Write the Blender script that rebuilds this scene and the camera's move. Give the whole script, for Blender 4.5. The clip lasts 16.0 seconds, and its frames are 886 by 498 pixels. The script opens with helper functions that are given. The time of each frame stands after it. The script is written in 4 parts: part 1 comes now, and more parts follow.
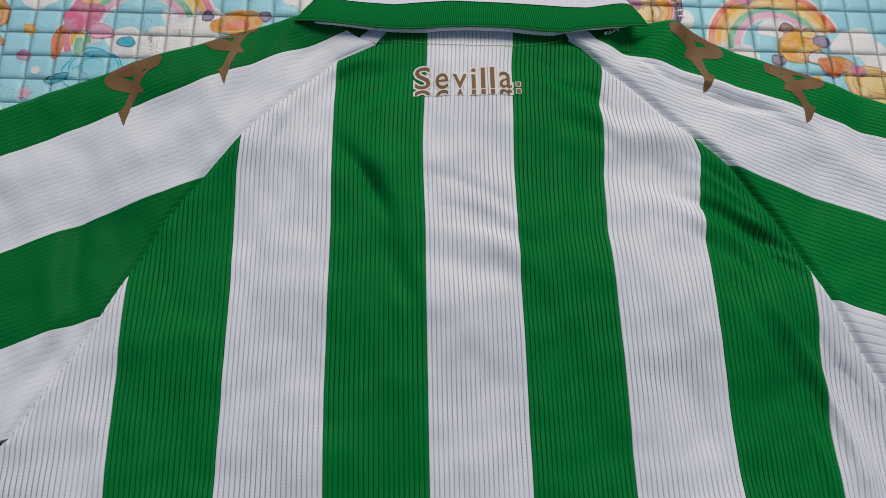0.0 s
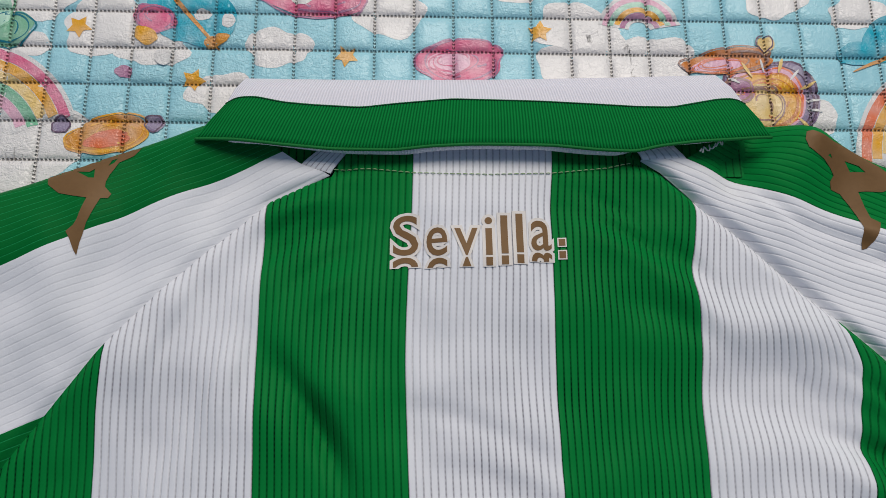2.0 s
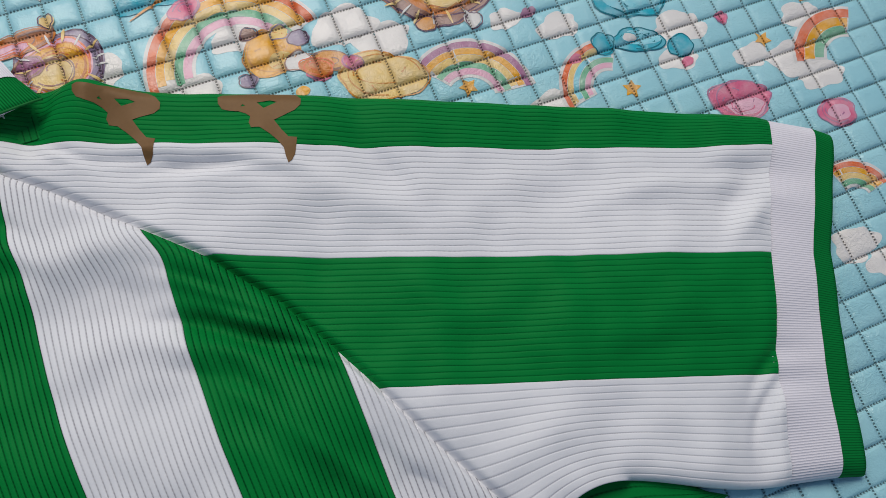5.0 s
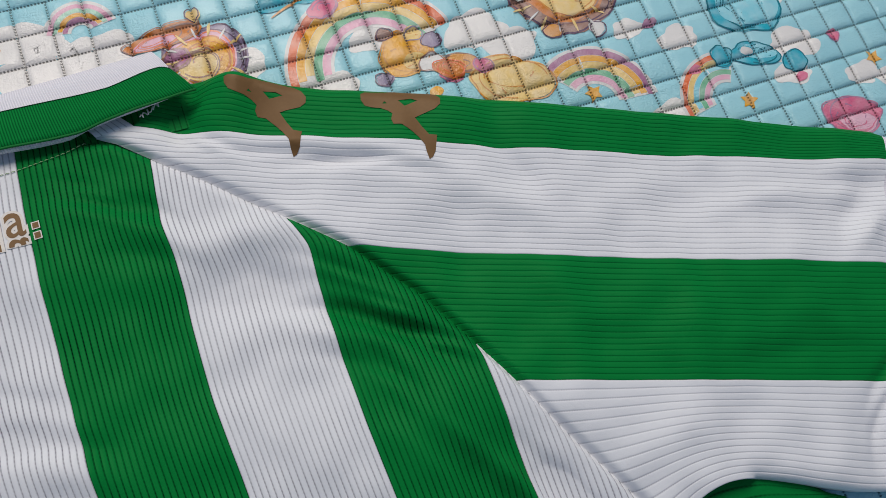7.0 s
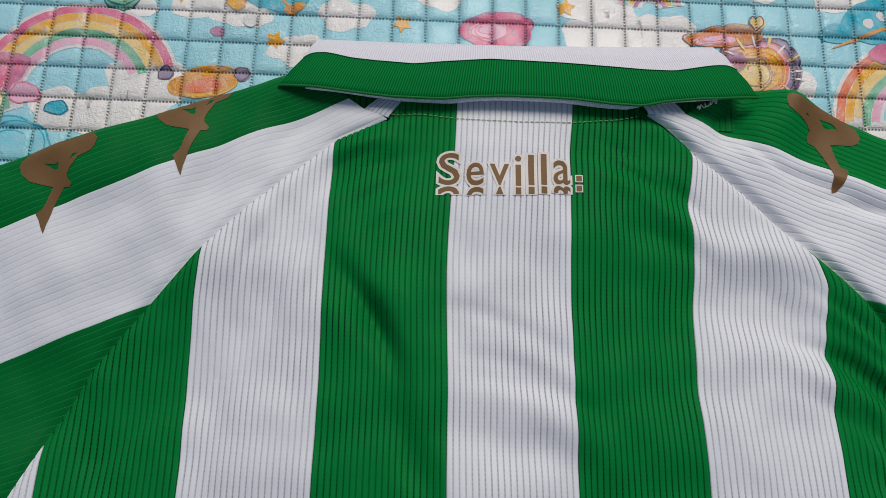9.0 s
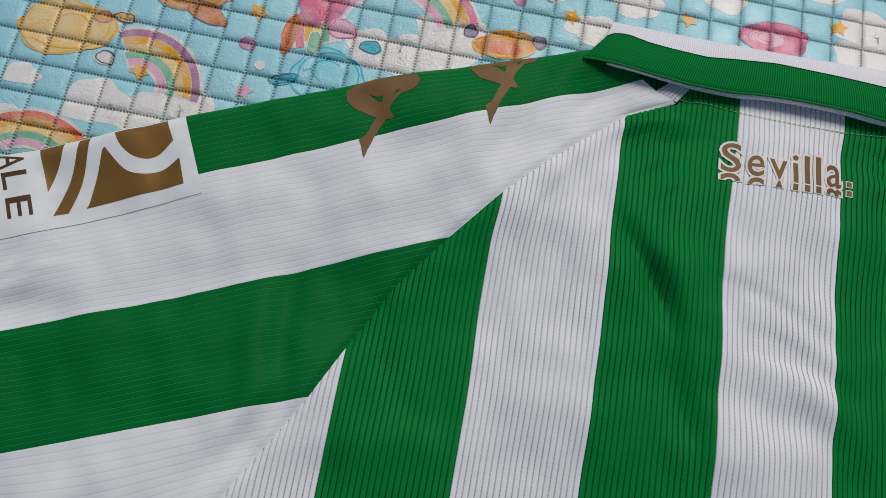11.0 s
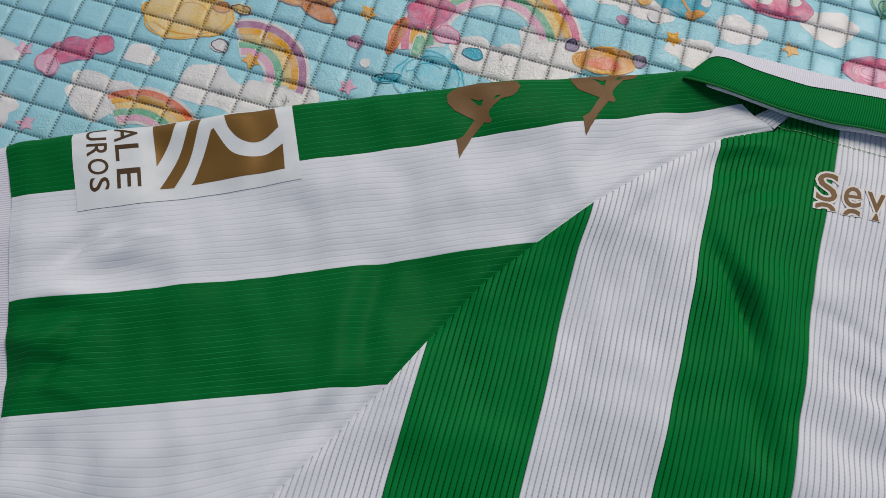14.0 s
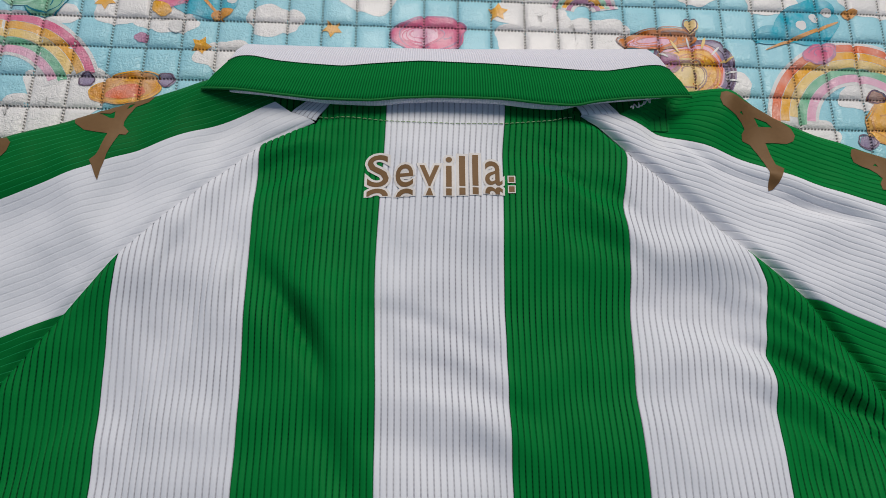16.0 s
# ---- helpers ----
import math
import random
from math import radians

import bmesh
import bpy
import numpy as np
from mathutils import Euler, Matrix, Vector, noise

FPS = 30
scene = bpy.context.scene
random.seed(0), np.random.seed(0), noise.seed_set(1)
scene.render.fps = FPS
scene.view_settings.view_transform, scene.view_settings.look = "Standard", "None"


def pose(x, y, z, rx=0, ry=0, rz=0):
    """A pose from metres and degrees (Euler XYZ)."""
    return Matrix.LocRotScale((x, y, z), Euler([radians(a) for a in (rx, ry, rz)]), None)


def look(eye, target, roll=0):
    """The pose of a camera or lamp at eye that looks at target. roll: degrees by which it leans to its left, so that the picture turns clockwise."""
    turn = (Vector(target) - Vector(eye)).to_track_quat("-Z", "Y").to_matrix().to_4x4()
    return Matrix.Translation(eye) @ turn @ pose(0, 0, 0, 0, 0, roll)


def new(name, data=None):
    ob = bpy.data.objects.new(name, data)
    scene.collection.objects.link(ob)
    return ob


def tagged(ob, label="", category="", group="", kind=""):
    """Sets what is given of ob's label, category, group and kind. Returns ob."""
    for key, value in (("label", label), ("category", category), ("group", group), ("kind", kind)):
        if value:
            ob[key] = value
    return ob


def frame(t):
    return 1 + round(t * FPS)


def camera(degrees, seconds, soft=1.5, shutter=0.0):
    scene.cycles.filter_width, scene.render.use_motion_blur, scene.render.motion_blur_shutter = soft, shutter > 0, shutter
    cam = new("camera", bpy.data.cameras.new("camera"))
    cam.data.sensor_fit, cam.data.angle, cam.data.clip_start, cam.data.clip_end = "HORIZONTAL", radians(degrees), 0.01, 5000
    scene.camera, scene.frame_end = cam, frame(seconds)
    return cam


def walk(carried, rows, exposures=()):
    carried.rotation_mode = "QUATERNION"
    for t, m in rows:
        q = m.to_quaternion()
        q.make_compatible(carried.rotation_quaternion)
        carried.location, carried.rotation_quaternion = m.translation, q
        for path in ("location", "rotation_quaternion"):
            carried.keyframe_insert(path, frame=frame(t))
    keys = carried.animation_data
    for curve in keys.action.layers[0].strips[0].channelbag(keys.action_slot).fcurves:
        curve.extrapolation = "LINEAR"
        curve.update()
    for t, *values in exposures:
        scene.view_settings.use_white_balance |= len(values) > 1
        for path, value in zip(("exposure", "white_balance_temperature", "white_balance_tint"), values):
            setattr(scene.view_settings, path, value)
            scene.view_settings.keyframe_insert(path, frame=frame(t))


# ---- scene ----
cam = camera(55.7, 16.0, soft=0.85)
PATH = [
    (0, (-0.044, -0.321, 0.512), (0.054, 0.332, -1.375), 8.9),
    (0.5, (-0.043, -0.269, 0.483), (0.046, 0.343, -1.419), 8.8),
    (1, (-0.038, -0.167, 0.383), (0.071, 0.412, -1.528), 10.8),
    (1.5, (-0.038, -0.122, 0.329), (0.06, 0.389, -1.602), 11.0),
    (2, (-0.031, -0.123, 0.347), (0.055, 0.401, -1.581), 9.3),
    (2.5, (-0.021, -0.126, 0.363), (0.067, 0.399, -1.565), 8.8),
    (3, (0.016, -0.131, 0.375), (0.162, 0.391, -1.551), 10.7),
    (3.5, (0.076, -0.149, 0.39), (0.28, 0.336, -1.539), 11.7),
    (4, (0.131, -0.185, 0.403), (0.427, 0.319, -1.51), 14.6),
    (4.5, (0.173, -0.205, 0.412), (0.536, 0.261, -1.498), 18.1),
    (4.7, (0.186, -0.218, 0.414), (0.587, 0.245, -1.49), 20.0),
    (5.75, (0.197, -0.224, 0.418), (0.645, 0.232, -1.478), 22.5),
    (6.8, (0.148, -0.215, 0.424), (0.619, 0.243, -1.466), 23.9),
    (7, (0.124, -0.206, 0.418), (0.562, 0.275, -1.473), 22.8),
    (7.5, (0.067, -0.19, 0.416), (0.386, 0.375, -1.476), 16.3),
    (8, (0.011, -0.182, 0.409), (0.234, 0.408, -1.489), 14.0),
    (8.5, (-0.03, -0.183, 0.4), (0.05, 0.392, -1.514), 7.1),
    (8.7, (-0.034, -0.181, 0.401), (0.01, 0.378, -1.519), 5.0),
    (10.8, (-0.16, -0.226, 0.423), (-0.122, 0.351, -1.492), 13.2),
    (11, (-0.176, -0.233, 0.423), (-0.17, 0.349, -1.49), 11.6),
    (11.5, (-0.215, -0.254, 0.424), (-0.273, 0.334, -1.486), 9.2),
    (12, (-0.252, -0.28, 0.423), (-0.352, 0.312, -1.484), 8.8),
    (12.5, (-0.256, -0.286, 0.428), (-0.382, 0.301, -1.479), 7.6),
    (13, (-0.254, -0.287, 0.431), (-0.385, 0.304, -1.475), 7.5),
    (13.5, (-0.233, -0.276, 0.428), (-0.389, 0.321, -1.474), 5.7),
    (14, (-0.188, -0.255, 0.423), (-0.329, 0.372, -1.471), 3.9),
    (14.5, (-0.134, -0.234, 0.418), (-0.229, 0.43, -1.466), 3.0),
    (15, (-0.083, -0.221, 0.406), (-0.106, 0.474, -1.469), 4.6),
    (15.5, (-0.043, -0.206, 0.394), (0.0, 0.481, -1.484), 6.7),
    (16, (-0.018, -0.197, 0.386), (0.074, 0.466, -1.499), 8.7),
]
walk(cam, [(t, look(eye, target, roll)) for t, eye, target, roll in PATH], exposures=[(0, -0.29, 6800, 10), (16, -0.29, 6800, 10)])

# ---- daylight ----
world = bpy.data.worlds.new("daylight")
scene.world = world
world.use_nodes = True
wn = world.node_tree
sky = wn.nodes.new("ShaderNodeTexSky")
sky.sky_type = "NISHITA"
sky.sun_disc = False
sky.sun_elevation, sky.sun_rotation = radians(54), radians(-18)
wn.links.new(sky.outputs[0], wn.nodes["Background"].inputs[0])
wn.nodes["Background"].inputs[1].default_value = 0.083
# added area lamp for an unseen room window, lighting the pad from behind the collar
unseen_window_lamp = new("unseen_window_lamp", bpy.data.lights.new("unseen_window_lamp", "AREA"))
unseen_window_lamp.data.energy, unseen_window_lamp.data.color = 32.0, (1.0, 0.96, 0.90)
unseen_window_lamp.data.shape, unseen_window_lamp.data.size, unseen_window_lamp.data.size_y = "RECTANGLE", 1.1, 0.9
unseen_window_lamp.matrix_world = look((0.26, 1.00, 1.62), (0.02, -0.15, 0))

# ---- materials ----


def node_material(name):
    m = bpy.data.materials.new(name)
    m.use_nodes = True
    return m, m.node_tree, m.node_tree.nodes["Principled BSDF"]


def add(nt, kind, **inputs):
    n = nt.nodes.new(kind)
    for key, value in inputs.items():
        n.inputs[key.replace("_", " ")].default_value = value
    return n


def maths(nt, op, a, b=None):
    n = nt.nodes.new("ShaderNodeMath")
    n.operation = op
    for i, v in enumerate((a, b)):
        if v is None:
            continue
        if isinstance(v, (int, float)):
            n.inputs[i].default_value = v
        else:
            nt.links.new(v, n.inputs[i])
    return n.outputs[0]


def mixed(nt, fac, a, b):
    n = nt.nodes.new("ShaderNodeMix")
    n.data_type = "RGBA"
    for i, v in ((0, fac), (6, a), (7, b)):
        if isinstance(v, (int, float)):
            n.inputs[i].default_value = v
        elif isinstance(v, tuple):
            n.inputs[i].default_value = (*v, 1)
        else:
            nt.links.new(v, n.inputs[i])
    return n.outputs[2]


def jersey(name, colour, groove_tint, rough, sheen=0.25, groove_mix=0.5, edge=0.34):
    """Ribbed polyester knit. The UV map runs across the ribs (u, in ribs) and along them (v, in metres)."""
    m, nt, b = node_material(name)
    uv = nt.nodes.new("ShaderNodeUVMap")
    sep = nt.nodes.new("ShaderNodeSeparateXYZ")
    nt.links.new(uv.outputs[0], sep.inputs[0])
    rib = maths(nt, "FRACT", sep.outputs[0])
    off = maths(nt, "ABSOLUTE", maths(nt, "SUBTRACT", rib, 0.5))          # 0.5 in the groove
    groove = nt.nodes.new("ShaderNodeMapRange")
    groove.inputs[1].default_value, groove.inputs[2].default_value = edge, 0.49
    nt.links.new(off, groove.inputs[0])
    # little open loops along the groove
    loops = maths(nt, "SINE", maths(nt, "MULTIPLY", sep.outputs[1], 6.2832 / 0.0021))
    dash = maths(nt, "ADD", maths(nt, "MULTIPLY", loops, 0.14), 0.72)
    tex = nt.nodes.new("ShaderNodeTexCoord")
    big = add(nt, "ShaderNodeTexNoise", Scale=28.0, Detail=3.0)
    fine = add(nt, "ShaderNodeTexNoise", Scale=900.0, Detail=2.0)
    weave = add(nt, "ShaderNodeTexNoise", Scale=2600.0, Detail=1.0)
    for n in (big, fine, weave):
        nt.links.new(tex.outputs["Object"], n.inputs["Vector"])
    # grooves are tinted in the colour: dark for their shade, pale for caught light
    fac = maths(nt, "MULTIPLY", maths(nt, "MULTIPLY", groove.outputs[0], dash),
                maths(nt, "MULTIPLY", maths(nt, "SUBTRACT", maths(nt, "MULTIPLY", big.outputs[0], 2.4), 0.25), groove_mix))
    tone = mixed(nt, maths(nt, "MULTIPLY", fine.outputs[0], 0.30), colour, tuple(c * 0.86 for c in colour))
    col = mixed(nt, fac, tone, groove_tint)
    nt.links.new(col, b.inputs["Base Color"])
    b.inputs["Roughness"].default_value = rough
    b.inputs["Sheen Weight"].default_value = sheen
    b.inputs["Sheen Roughness"].default_value = 0.4
    b.inputs["Specular IOR Level"].default_value = 0.035
    bump = add(nt, "ShaderNodeBump", Strength=0.35, Distance=0.0002)
    crumple = add(nt, "ShaderNodeTexNoise", Scale=95.0, Detail=3.0, Distortion=0.8)
    nt.links.new(tex.outputs["Object"], crumple.inputs["Vector"])
    nt.links.new(maths(nt, "ADD", maths(nt, "MULTIPLY", crumple.outputs[0], 4.0),
                       maths(nt, "SUBTRACT", weave.outputs[0], maths(nt, "MULTIPLY", groove.outputs[0], 0.8))), bump.inputs["Height"])
    nt.links.new(bump.outputs[0], b.inputs["Normal"])
    return m


def ribbing(name, colour, dark):
    """Fine ribbed trim: u across the fine ribs, in ribs."""
    m, nt, b = node_material(name)
    uv = nt.nodes.new("ShaderNodeUVMap")
    sep = nt.nodes.new("ShaderNodeSeparateXYZ")
    nt.links.new(uv.outputs[0], sep.inputs[0])
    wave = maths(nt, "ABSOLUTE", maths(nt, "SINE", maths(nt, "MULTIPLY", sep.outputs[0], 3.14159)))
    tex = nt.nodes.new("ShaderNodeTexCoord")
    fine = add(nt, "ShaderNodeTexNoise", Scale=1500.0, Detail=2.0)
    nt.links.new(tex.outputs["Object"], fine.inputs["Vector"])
    # shade between the fine ribs is mixed into the colour
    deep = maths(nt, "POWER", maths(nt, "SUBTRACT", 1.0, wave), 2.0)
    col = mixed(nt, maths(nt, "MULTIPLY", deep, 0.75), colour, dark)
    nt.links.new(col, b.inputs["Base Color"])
    b.inputs["Roughness"].default_value = 0.75
    b.inputs["Sheen Weight"].default_value = 0.0
    b.inputs["Specular IOR Level"].default_value = 0.05
    bump = add(nt, "ShaderNodeBump", Strength=0.7, Distance=0.0004)
    nt.links.new(maths(nt, "ADD", wave, maths(nt, "MULTIPLY", fine.outputs[0], 0.3)), bump.inputs["Height"])
    nt.links.new(bump.outputs[0], b.inputs["Normal"])
    return m


PITCH = 0.0182        # one quilted square of the pad
QX, QY = -0.1920, 0.0835


def leatherette(name, colour, second=None, spots=40.0):
    """Quilted, crinkled coated fabric with a row of stitches along every seam."""
    m, nt, b = node_material(name)
    tex = nt.nodes.new("ShaderNodeTexCoord")
    sep = nt.nodes.new("ShaderNodeSeparateXYZ")
    nt.links.new(tex.outputs["Object"], sep.inputs[0])
    masks, edges = [], []
    cell = []
    for axis, start in ((0, QX), (1, QY)):
        cell.append(maths(nt, "DIVIDE", maths(nt, "SUBTRACT", sep.outputs[axis], start), PITCH))
    for here, along in ((0, 1), (1, 0)):
        near = maths(nt, "ABSOLUTE", maths(nt, "SUBTRACT", maths(nt, "FRACT", maths(nt, "ADD", cell[here], 0.5)), 0.5))
        rim = nt.nodes.new("ShaderNodeMapRange")
        rim.inputs[1].default_value, rim.inputs[2].default_value = 0.34, 0.10
        nt.links.new(near, rim.inputs[0])
        edges.append(rim.outputs[0])
        line = nt.nodes.new("ShaderNodeMapRange")
        line.inputs[1].default_value, line.inputs[2].default_value = 0.036, 0.016
        nt.links.new(near, line.inputs[0])
        beat = maths(nt, "SINE", maths(nt, "MULTIPLY", cell[along], 6.2832 * 10))
        hole = nt.nodes.new("ShaderNodeMapRange")
        hole.inputs[1].default_value, hole.inputs[2].default_value = -0.25, 0.35
        nt.links.new(beat, hole.inputs[0])
        masks.append(maths(nt, "MULTIPLY", line.outputs[0], hole.outputs[0]))
    stitch = maths(nt, "MAXIMUM", masks[0], masks[1])
    # crinkles
    ridges = []
    for turn, sx, sy in ((32, 420.0, 260.0), (-24, 280.0, 480.0)):
        lean = nt.nodes.new("ShaderNodeMapping")
        lean.inputs["Rotation"].default_value = (0, 0, radians(turn))
        lean.inputs["Scale"].default_value = (sx, sy, 200.0)
        nt.links.new(tex.outputs["Object"], lean.inputs["Vector"])
        n = add(nt, "ShaderNodeTexNoise", Scale=1.0, Detail=2.2, Distortion=0.7)
        nt.links.new(lean.outputs[0], n.inputs["Vector"])
        ridge = maths(nt, "SUBTRACT", 1.0, maths(nt, "ABSOLUTE", maths(nt, "SUBTRACT", maths(nt, "MULTIPLY", n.outputs[0], 2.0), 1.0)))
        ridges.append(maths(nt, "POWER", ridge, 4.0))
    fold = add(nt, "ShaderNodeTexNoise", Scale=170.0, Detail=2.0, Distortion=0.8)
    nt.links.new(tex.outputs["Object"], fold.inputs["Vector"])
    wash = add(nt, "ShaderNodeTexNoise", Scale=spots, Detail=3.0)
    nt.links.new(tex.outputs["Object"], wash.inputs["Vector"])
    blot = nt.nodes.new("ShaderNodeMapRange")
    blot.inputs[1].default_value, blot.inputs[2].default_value = 0.36, 0.66
    nt.links.new(wash.outputs[0], blot.inputs[0])
    tone = mixed(nt, blot.outputs[0], colour, second or tuple(min(1, c * 0.84) for c in colour))
    col = mixed(nt, maths(nt, "MULTIPLY", stitch, 0.8), tone, tuple(0.24 * c + 0.012 for c in colour))
    nt.links.new(col, b.inputs["Base Color"])
    b.inputs["Roughness"].default_value = 0.27
    b.inputs["Specular IOR Level"].default_value = 0.36
    # the squares are smoother in their middles, and in some parts of the pad altogether
    part_worn = add(nt, "ShaderNodeTexNoise", Scale=11.0, Detail=1.0)
    nt.links.new(tex.outputs["Object"], part_worn.inputs["Vector"])
    rough_part = nt.nodes.new("ShaderNodeMapRange")
    rough_part.inputs[1].default_value, rough_part.inputs[2].default_value = 0.46, 0.60
    nt.links.new(part_worn.outputs[0], rough_part.inputs[0])
    amount = maths(nt, "ADD", 0.22, maths(nt, "MULTIPLY", maths(nt, "MAXIMUM", rough_part.outputs[0], maths(nt, "MULTIPLY", maths(nt, "MAXIMUM", edges[0], edges[1]), 0.7)), 0.78))
    height = maths(nt, "SUBTRACT", maths(nt, "ADD", maths(nt, "MULTIPLY", maths(nt, "MULTIPLY", fold.outputs[0], 0.42), amount),
                                         maths(nt, "MULTIPLY", maths(nt, "MULTIPLY", maths(nt, "ADD", ridges[0], ridges[1]), 0.20), amount)),
                   maths(nt, "MULTIPLY", stitch, 1.6))
    bump = add(nt, "ShaderNodeBump", Strength=0.9, Distance=0.0010)
    nt.links.new(height, bump.inputs["Height"])
    nt.links.new(bump.outputs[0], b.inputs["Normal"])
    return m


def plain(name, colour, rough=0.5, grain=300.0, metal=0.0):
    m, nt, b = node_material(name)
    tex = nt.nodes.new("ShaderNodeTexCoord")
    n = add(nt, "ShaderNodeTexNoise", Scale=grain, Detail=3.0)
    nt.links.new(tex.outputs["Object"], n.inputs["Vector"])
    nt.links.new(mixed(nt, n.outputs[0], colour, tuple(c * 0.82 for c in colour)), b.inputs["Base Color"])
    b.inputs["Roughness"].default_value, b.inputs["Metallic"].default_value = rough, metal
    b.inputs["Specular IOR Level"].default_value = 0.25
    bump = add(nt, "ShaderNodeBump", Strength=0.15, Distance=0.0002)
    nt.links.new(n.outputs[0], bump.inputs["Height"])
    nt.links.new(bump.outputs[0], b.inputs["Normal"])
    return m


GREEN = jersey("green knit", (0.0, 0.196, 0.039), (0.0, 0.010, 0.005), 0.46, 0.0, groove_mix=1.0)
# left sleeve: darker copy of the green, light along its ribs painted as pale lines
GREEN_LIT_RIBS = jersey("green knit, lit ribs painted pale", (0.0, 0.138, 0.027), (0.012, 0.30, 0.10), 0.44, 0.0, groove_mix=0.85, edge=0.43)
WHITE = jersey("white knit", (0.775, 0.783, 0.812), (0.13, 0.12, 0.16), 0.5, 0.1, groove_mix=0.70)
# right sleeve: same cloth, its painted groove shade weaker as the ribs cross the light
GREEN_SOFT_SHADE = jersey("green knit, softer groove shade", (0.0, 0.196, 0.039), (0.0, 0.02, 0.008), 0.46, 0.0, groove_mix=0.55, edge=0.40)
WHITE_SOFT_SHADE = jersey("white knit, softer groove shade", (0.775, 0.783, 0.812), (0.22, 0.20, 0.25), 0.5, 0.1, groove_mix=0.45, edge=0.40)
# left sleeve: same white with the painted groove shade kept faint
WHITE_FAINT_SHADE = jersey("white knit, faint groove shade", (0.775, 0.783, 0.81), (0.40, 0.38, 0.42), 0.42, 0.1, groove_mix=0.16)
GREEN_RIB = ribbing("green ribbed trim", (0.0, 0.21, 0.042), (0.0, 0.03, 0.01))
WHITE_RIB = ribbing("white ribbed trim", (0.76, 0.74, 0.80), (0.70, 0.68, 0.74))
BRONZE = plain("bronze transfer print", (0.185, 0.098, 0.036), 0.55, 500, 0.10)
CREAM = plain("cream transfer edge", (0.78, 0.73, 0.68), 0.5, 500)
VINYL = plain("white transfer print", (0.83, 0.85, 0.84), 0.45, 120)
DARK_INK = plain("dark brown print", (0.085, 0.043, 0.014), 0.55, 400)
THREAD = plain("pale green thread", (0.36, 0.50, 0.26), 0.7, 900)
GREY_THREAD = plain("grey white thread", (0.60, 0.62, 0.62), 0.7, 900)
GAP_SHADE = plain("black gap shade", (0.012, 0.016, 0.018), 0.8, 300)
GREEN_CORD = plain("green cord", (0.0, 0.17, 0.03), 0.7, 1400)
SEAM_CORD = plain("dark green cord", (0.0, 0.055, 0.022), 0.8, 1400)
GOLD = plain("golden bronze film", (0.245, 0.128, 0.030), 0.40, 90, 0.30)
FLOOR = plain("pale bed sheet", (0.5, 0.48, 0.46), 0.9, 60)
PAD_BLUE = leatherette("pale blue coated fabric", (0.365, 0.675, 0.745), (0.32, 0.63, 0.71))
PAD_WHITE = leatherette("off-white print", (0.83, 0.80, 0.77), (0.77, 0.745, 0.72))
INKS = {
    "yellow": (0.80, 0.38, 0.02), "cream": (0.80, 0.56, 0.20), "orange": (0.62, 0.20, 0.03), "red": (0.76, 0.15, 0.04),
    "pink": (0.70, 0.14, 0.26), "rose": (0.76, 0.40, 0.52), "mauve": (0.42, 0.17, 0.30), "green": (0.17, 0.46, 0.28),
    "teal": (0.010, 0.40, 0.52), "aqua": (0.22, 0.62, 0.72), "brown": (0.34, 0.17, 0.12), "violet": (0.26, 0.20, 0.32),
    "mint": (0.38, 0.66, 0.50), "ink": (0.16, 0.10, 0.15), "deep": (0.015, 0.20, 0.26), "amber": (0.66, 0.28, 0.04), "white": (0.70, 0.68, 0.66)}
PRINT = {k: leatherette(k + " print", v, tuple(0.76 * c + 0.24 * 0.78 for c in v) if k not in ("ink", "deep") else None, 110.0) for k, v in INKS.items()}

# ---- helpers for parts ----


def mesh_of(name, verts, faces, uvs=None, smooth=True):
    me = bpy.data.meshes.new(name)
    me.from_pydata([tuple(v) for v in verts], [], faces)
    if uvs is not None:
        layer = me.uv_layers.new(name="UVMap")
        idx = np.empty(len(me.loops), dtype=np.int32)
        me.loops.foreach_get("vertex_index", idx)
        layer.data.foreach_set("uv", np.asarray(uvs, dtype=np.float32)[idx].ravel())
    if smooth:
        me.polygons.foreach_set("use_smooth", np.ones(len(me.polygons), dtype=bool))
    me.update()
    return me


def part(name, me, material, parent, label=""):
    if isinstance(me, bmesh.types.BMesh):
        bm, me = me, bpy.data.meshes.new(name)
        bm.to_mesh(me)
        bm.free()
    me.materials.append(material)
    ob = new(name, me)
    ob.parent = parent
    if label:
        ob["label"] = label
    return ob


def grid_faces(rows, cols):
    i = np.arange(rows - 1)[:, None] * cols + np.arange(cols - 1)[None, :]
    return np.stack([i, i + cols, i + cols + 1, i + 1], axis=-1).reshape(-1, 4).tolist()


def sliced(poly, step_x, step_y, holes=()):
    """A flat outline cut along a grid, ready to be draped."""
    bm = bmesh.new()
    edges = []
    for ring in (poly, *holes):
        vs = [bm.verts.new((x, y, 0)) for x, y in ring]
        edges += [bm.edges.new((vs[i], vs[(i + 1) % len(vs)])) for i in range(len(vs))]
    bmesh.ops.triangle_fill(bm, edges=edges, use_beauty=True, use_dissolve=False)
    for axis, cuts in ((0, step_x), (1, step_y)):
        lo, hi = min(p[axis] for p in poly), max(p[axis] for p in poly)
        for c in cuts:
            if lo < c < hi:
                at = (c, 0, 0) if axis == 0 else (0, c, 0)
                no = (1, 0, 0) if axis == 0 else (0, 1, 0)
                bmesh.ops.bisect_plane(bm, geom=bm.verts[:] + bm.edges[:] + bm.faces[:], dist=1e-7, plane_co=at, plane_no=no)
    bmesh.ops.recalc_face_normals(bm, faces=bm.faces[:])
    for f in bm.faces:
        if f.normal.z < 0:
            f.normal_flip()
        f.smooth = True
    return bm


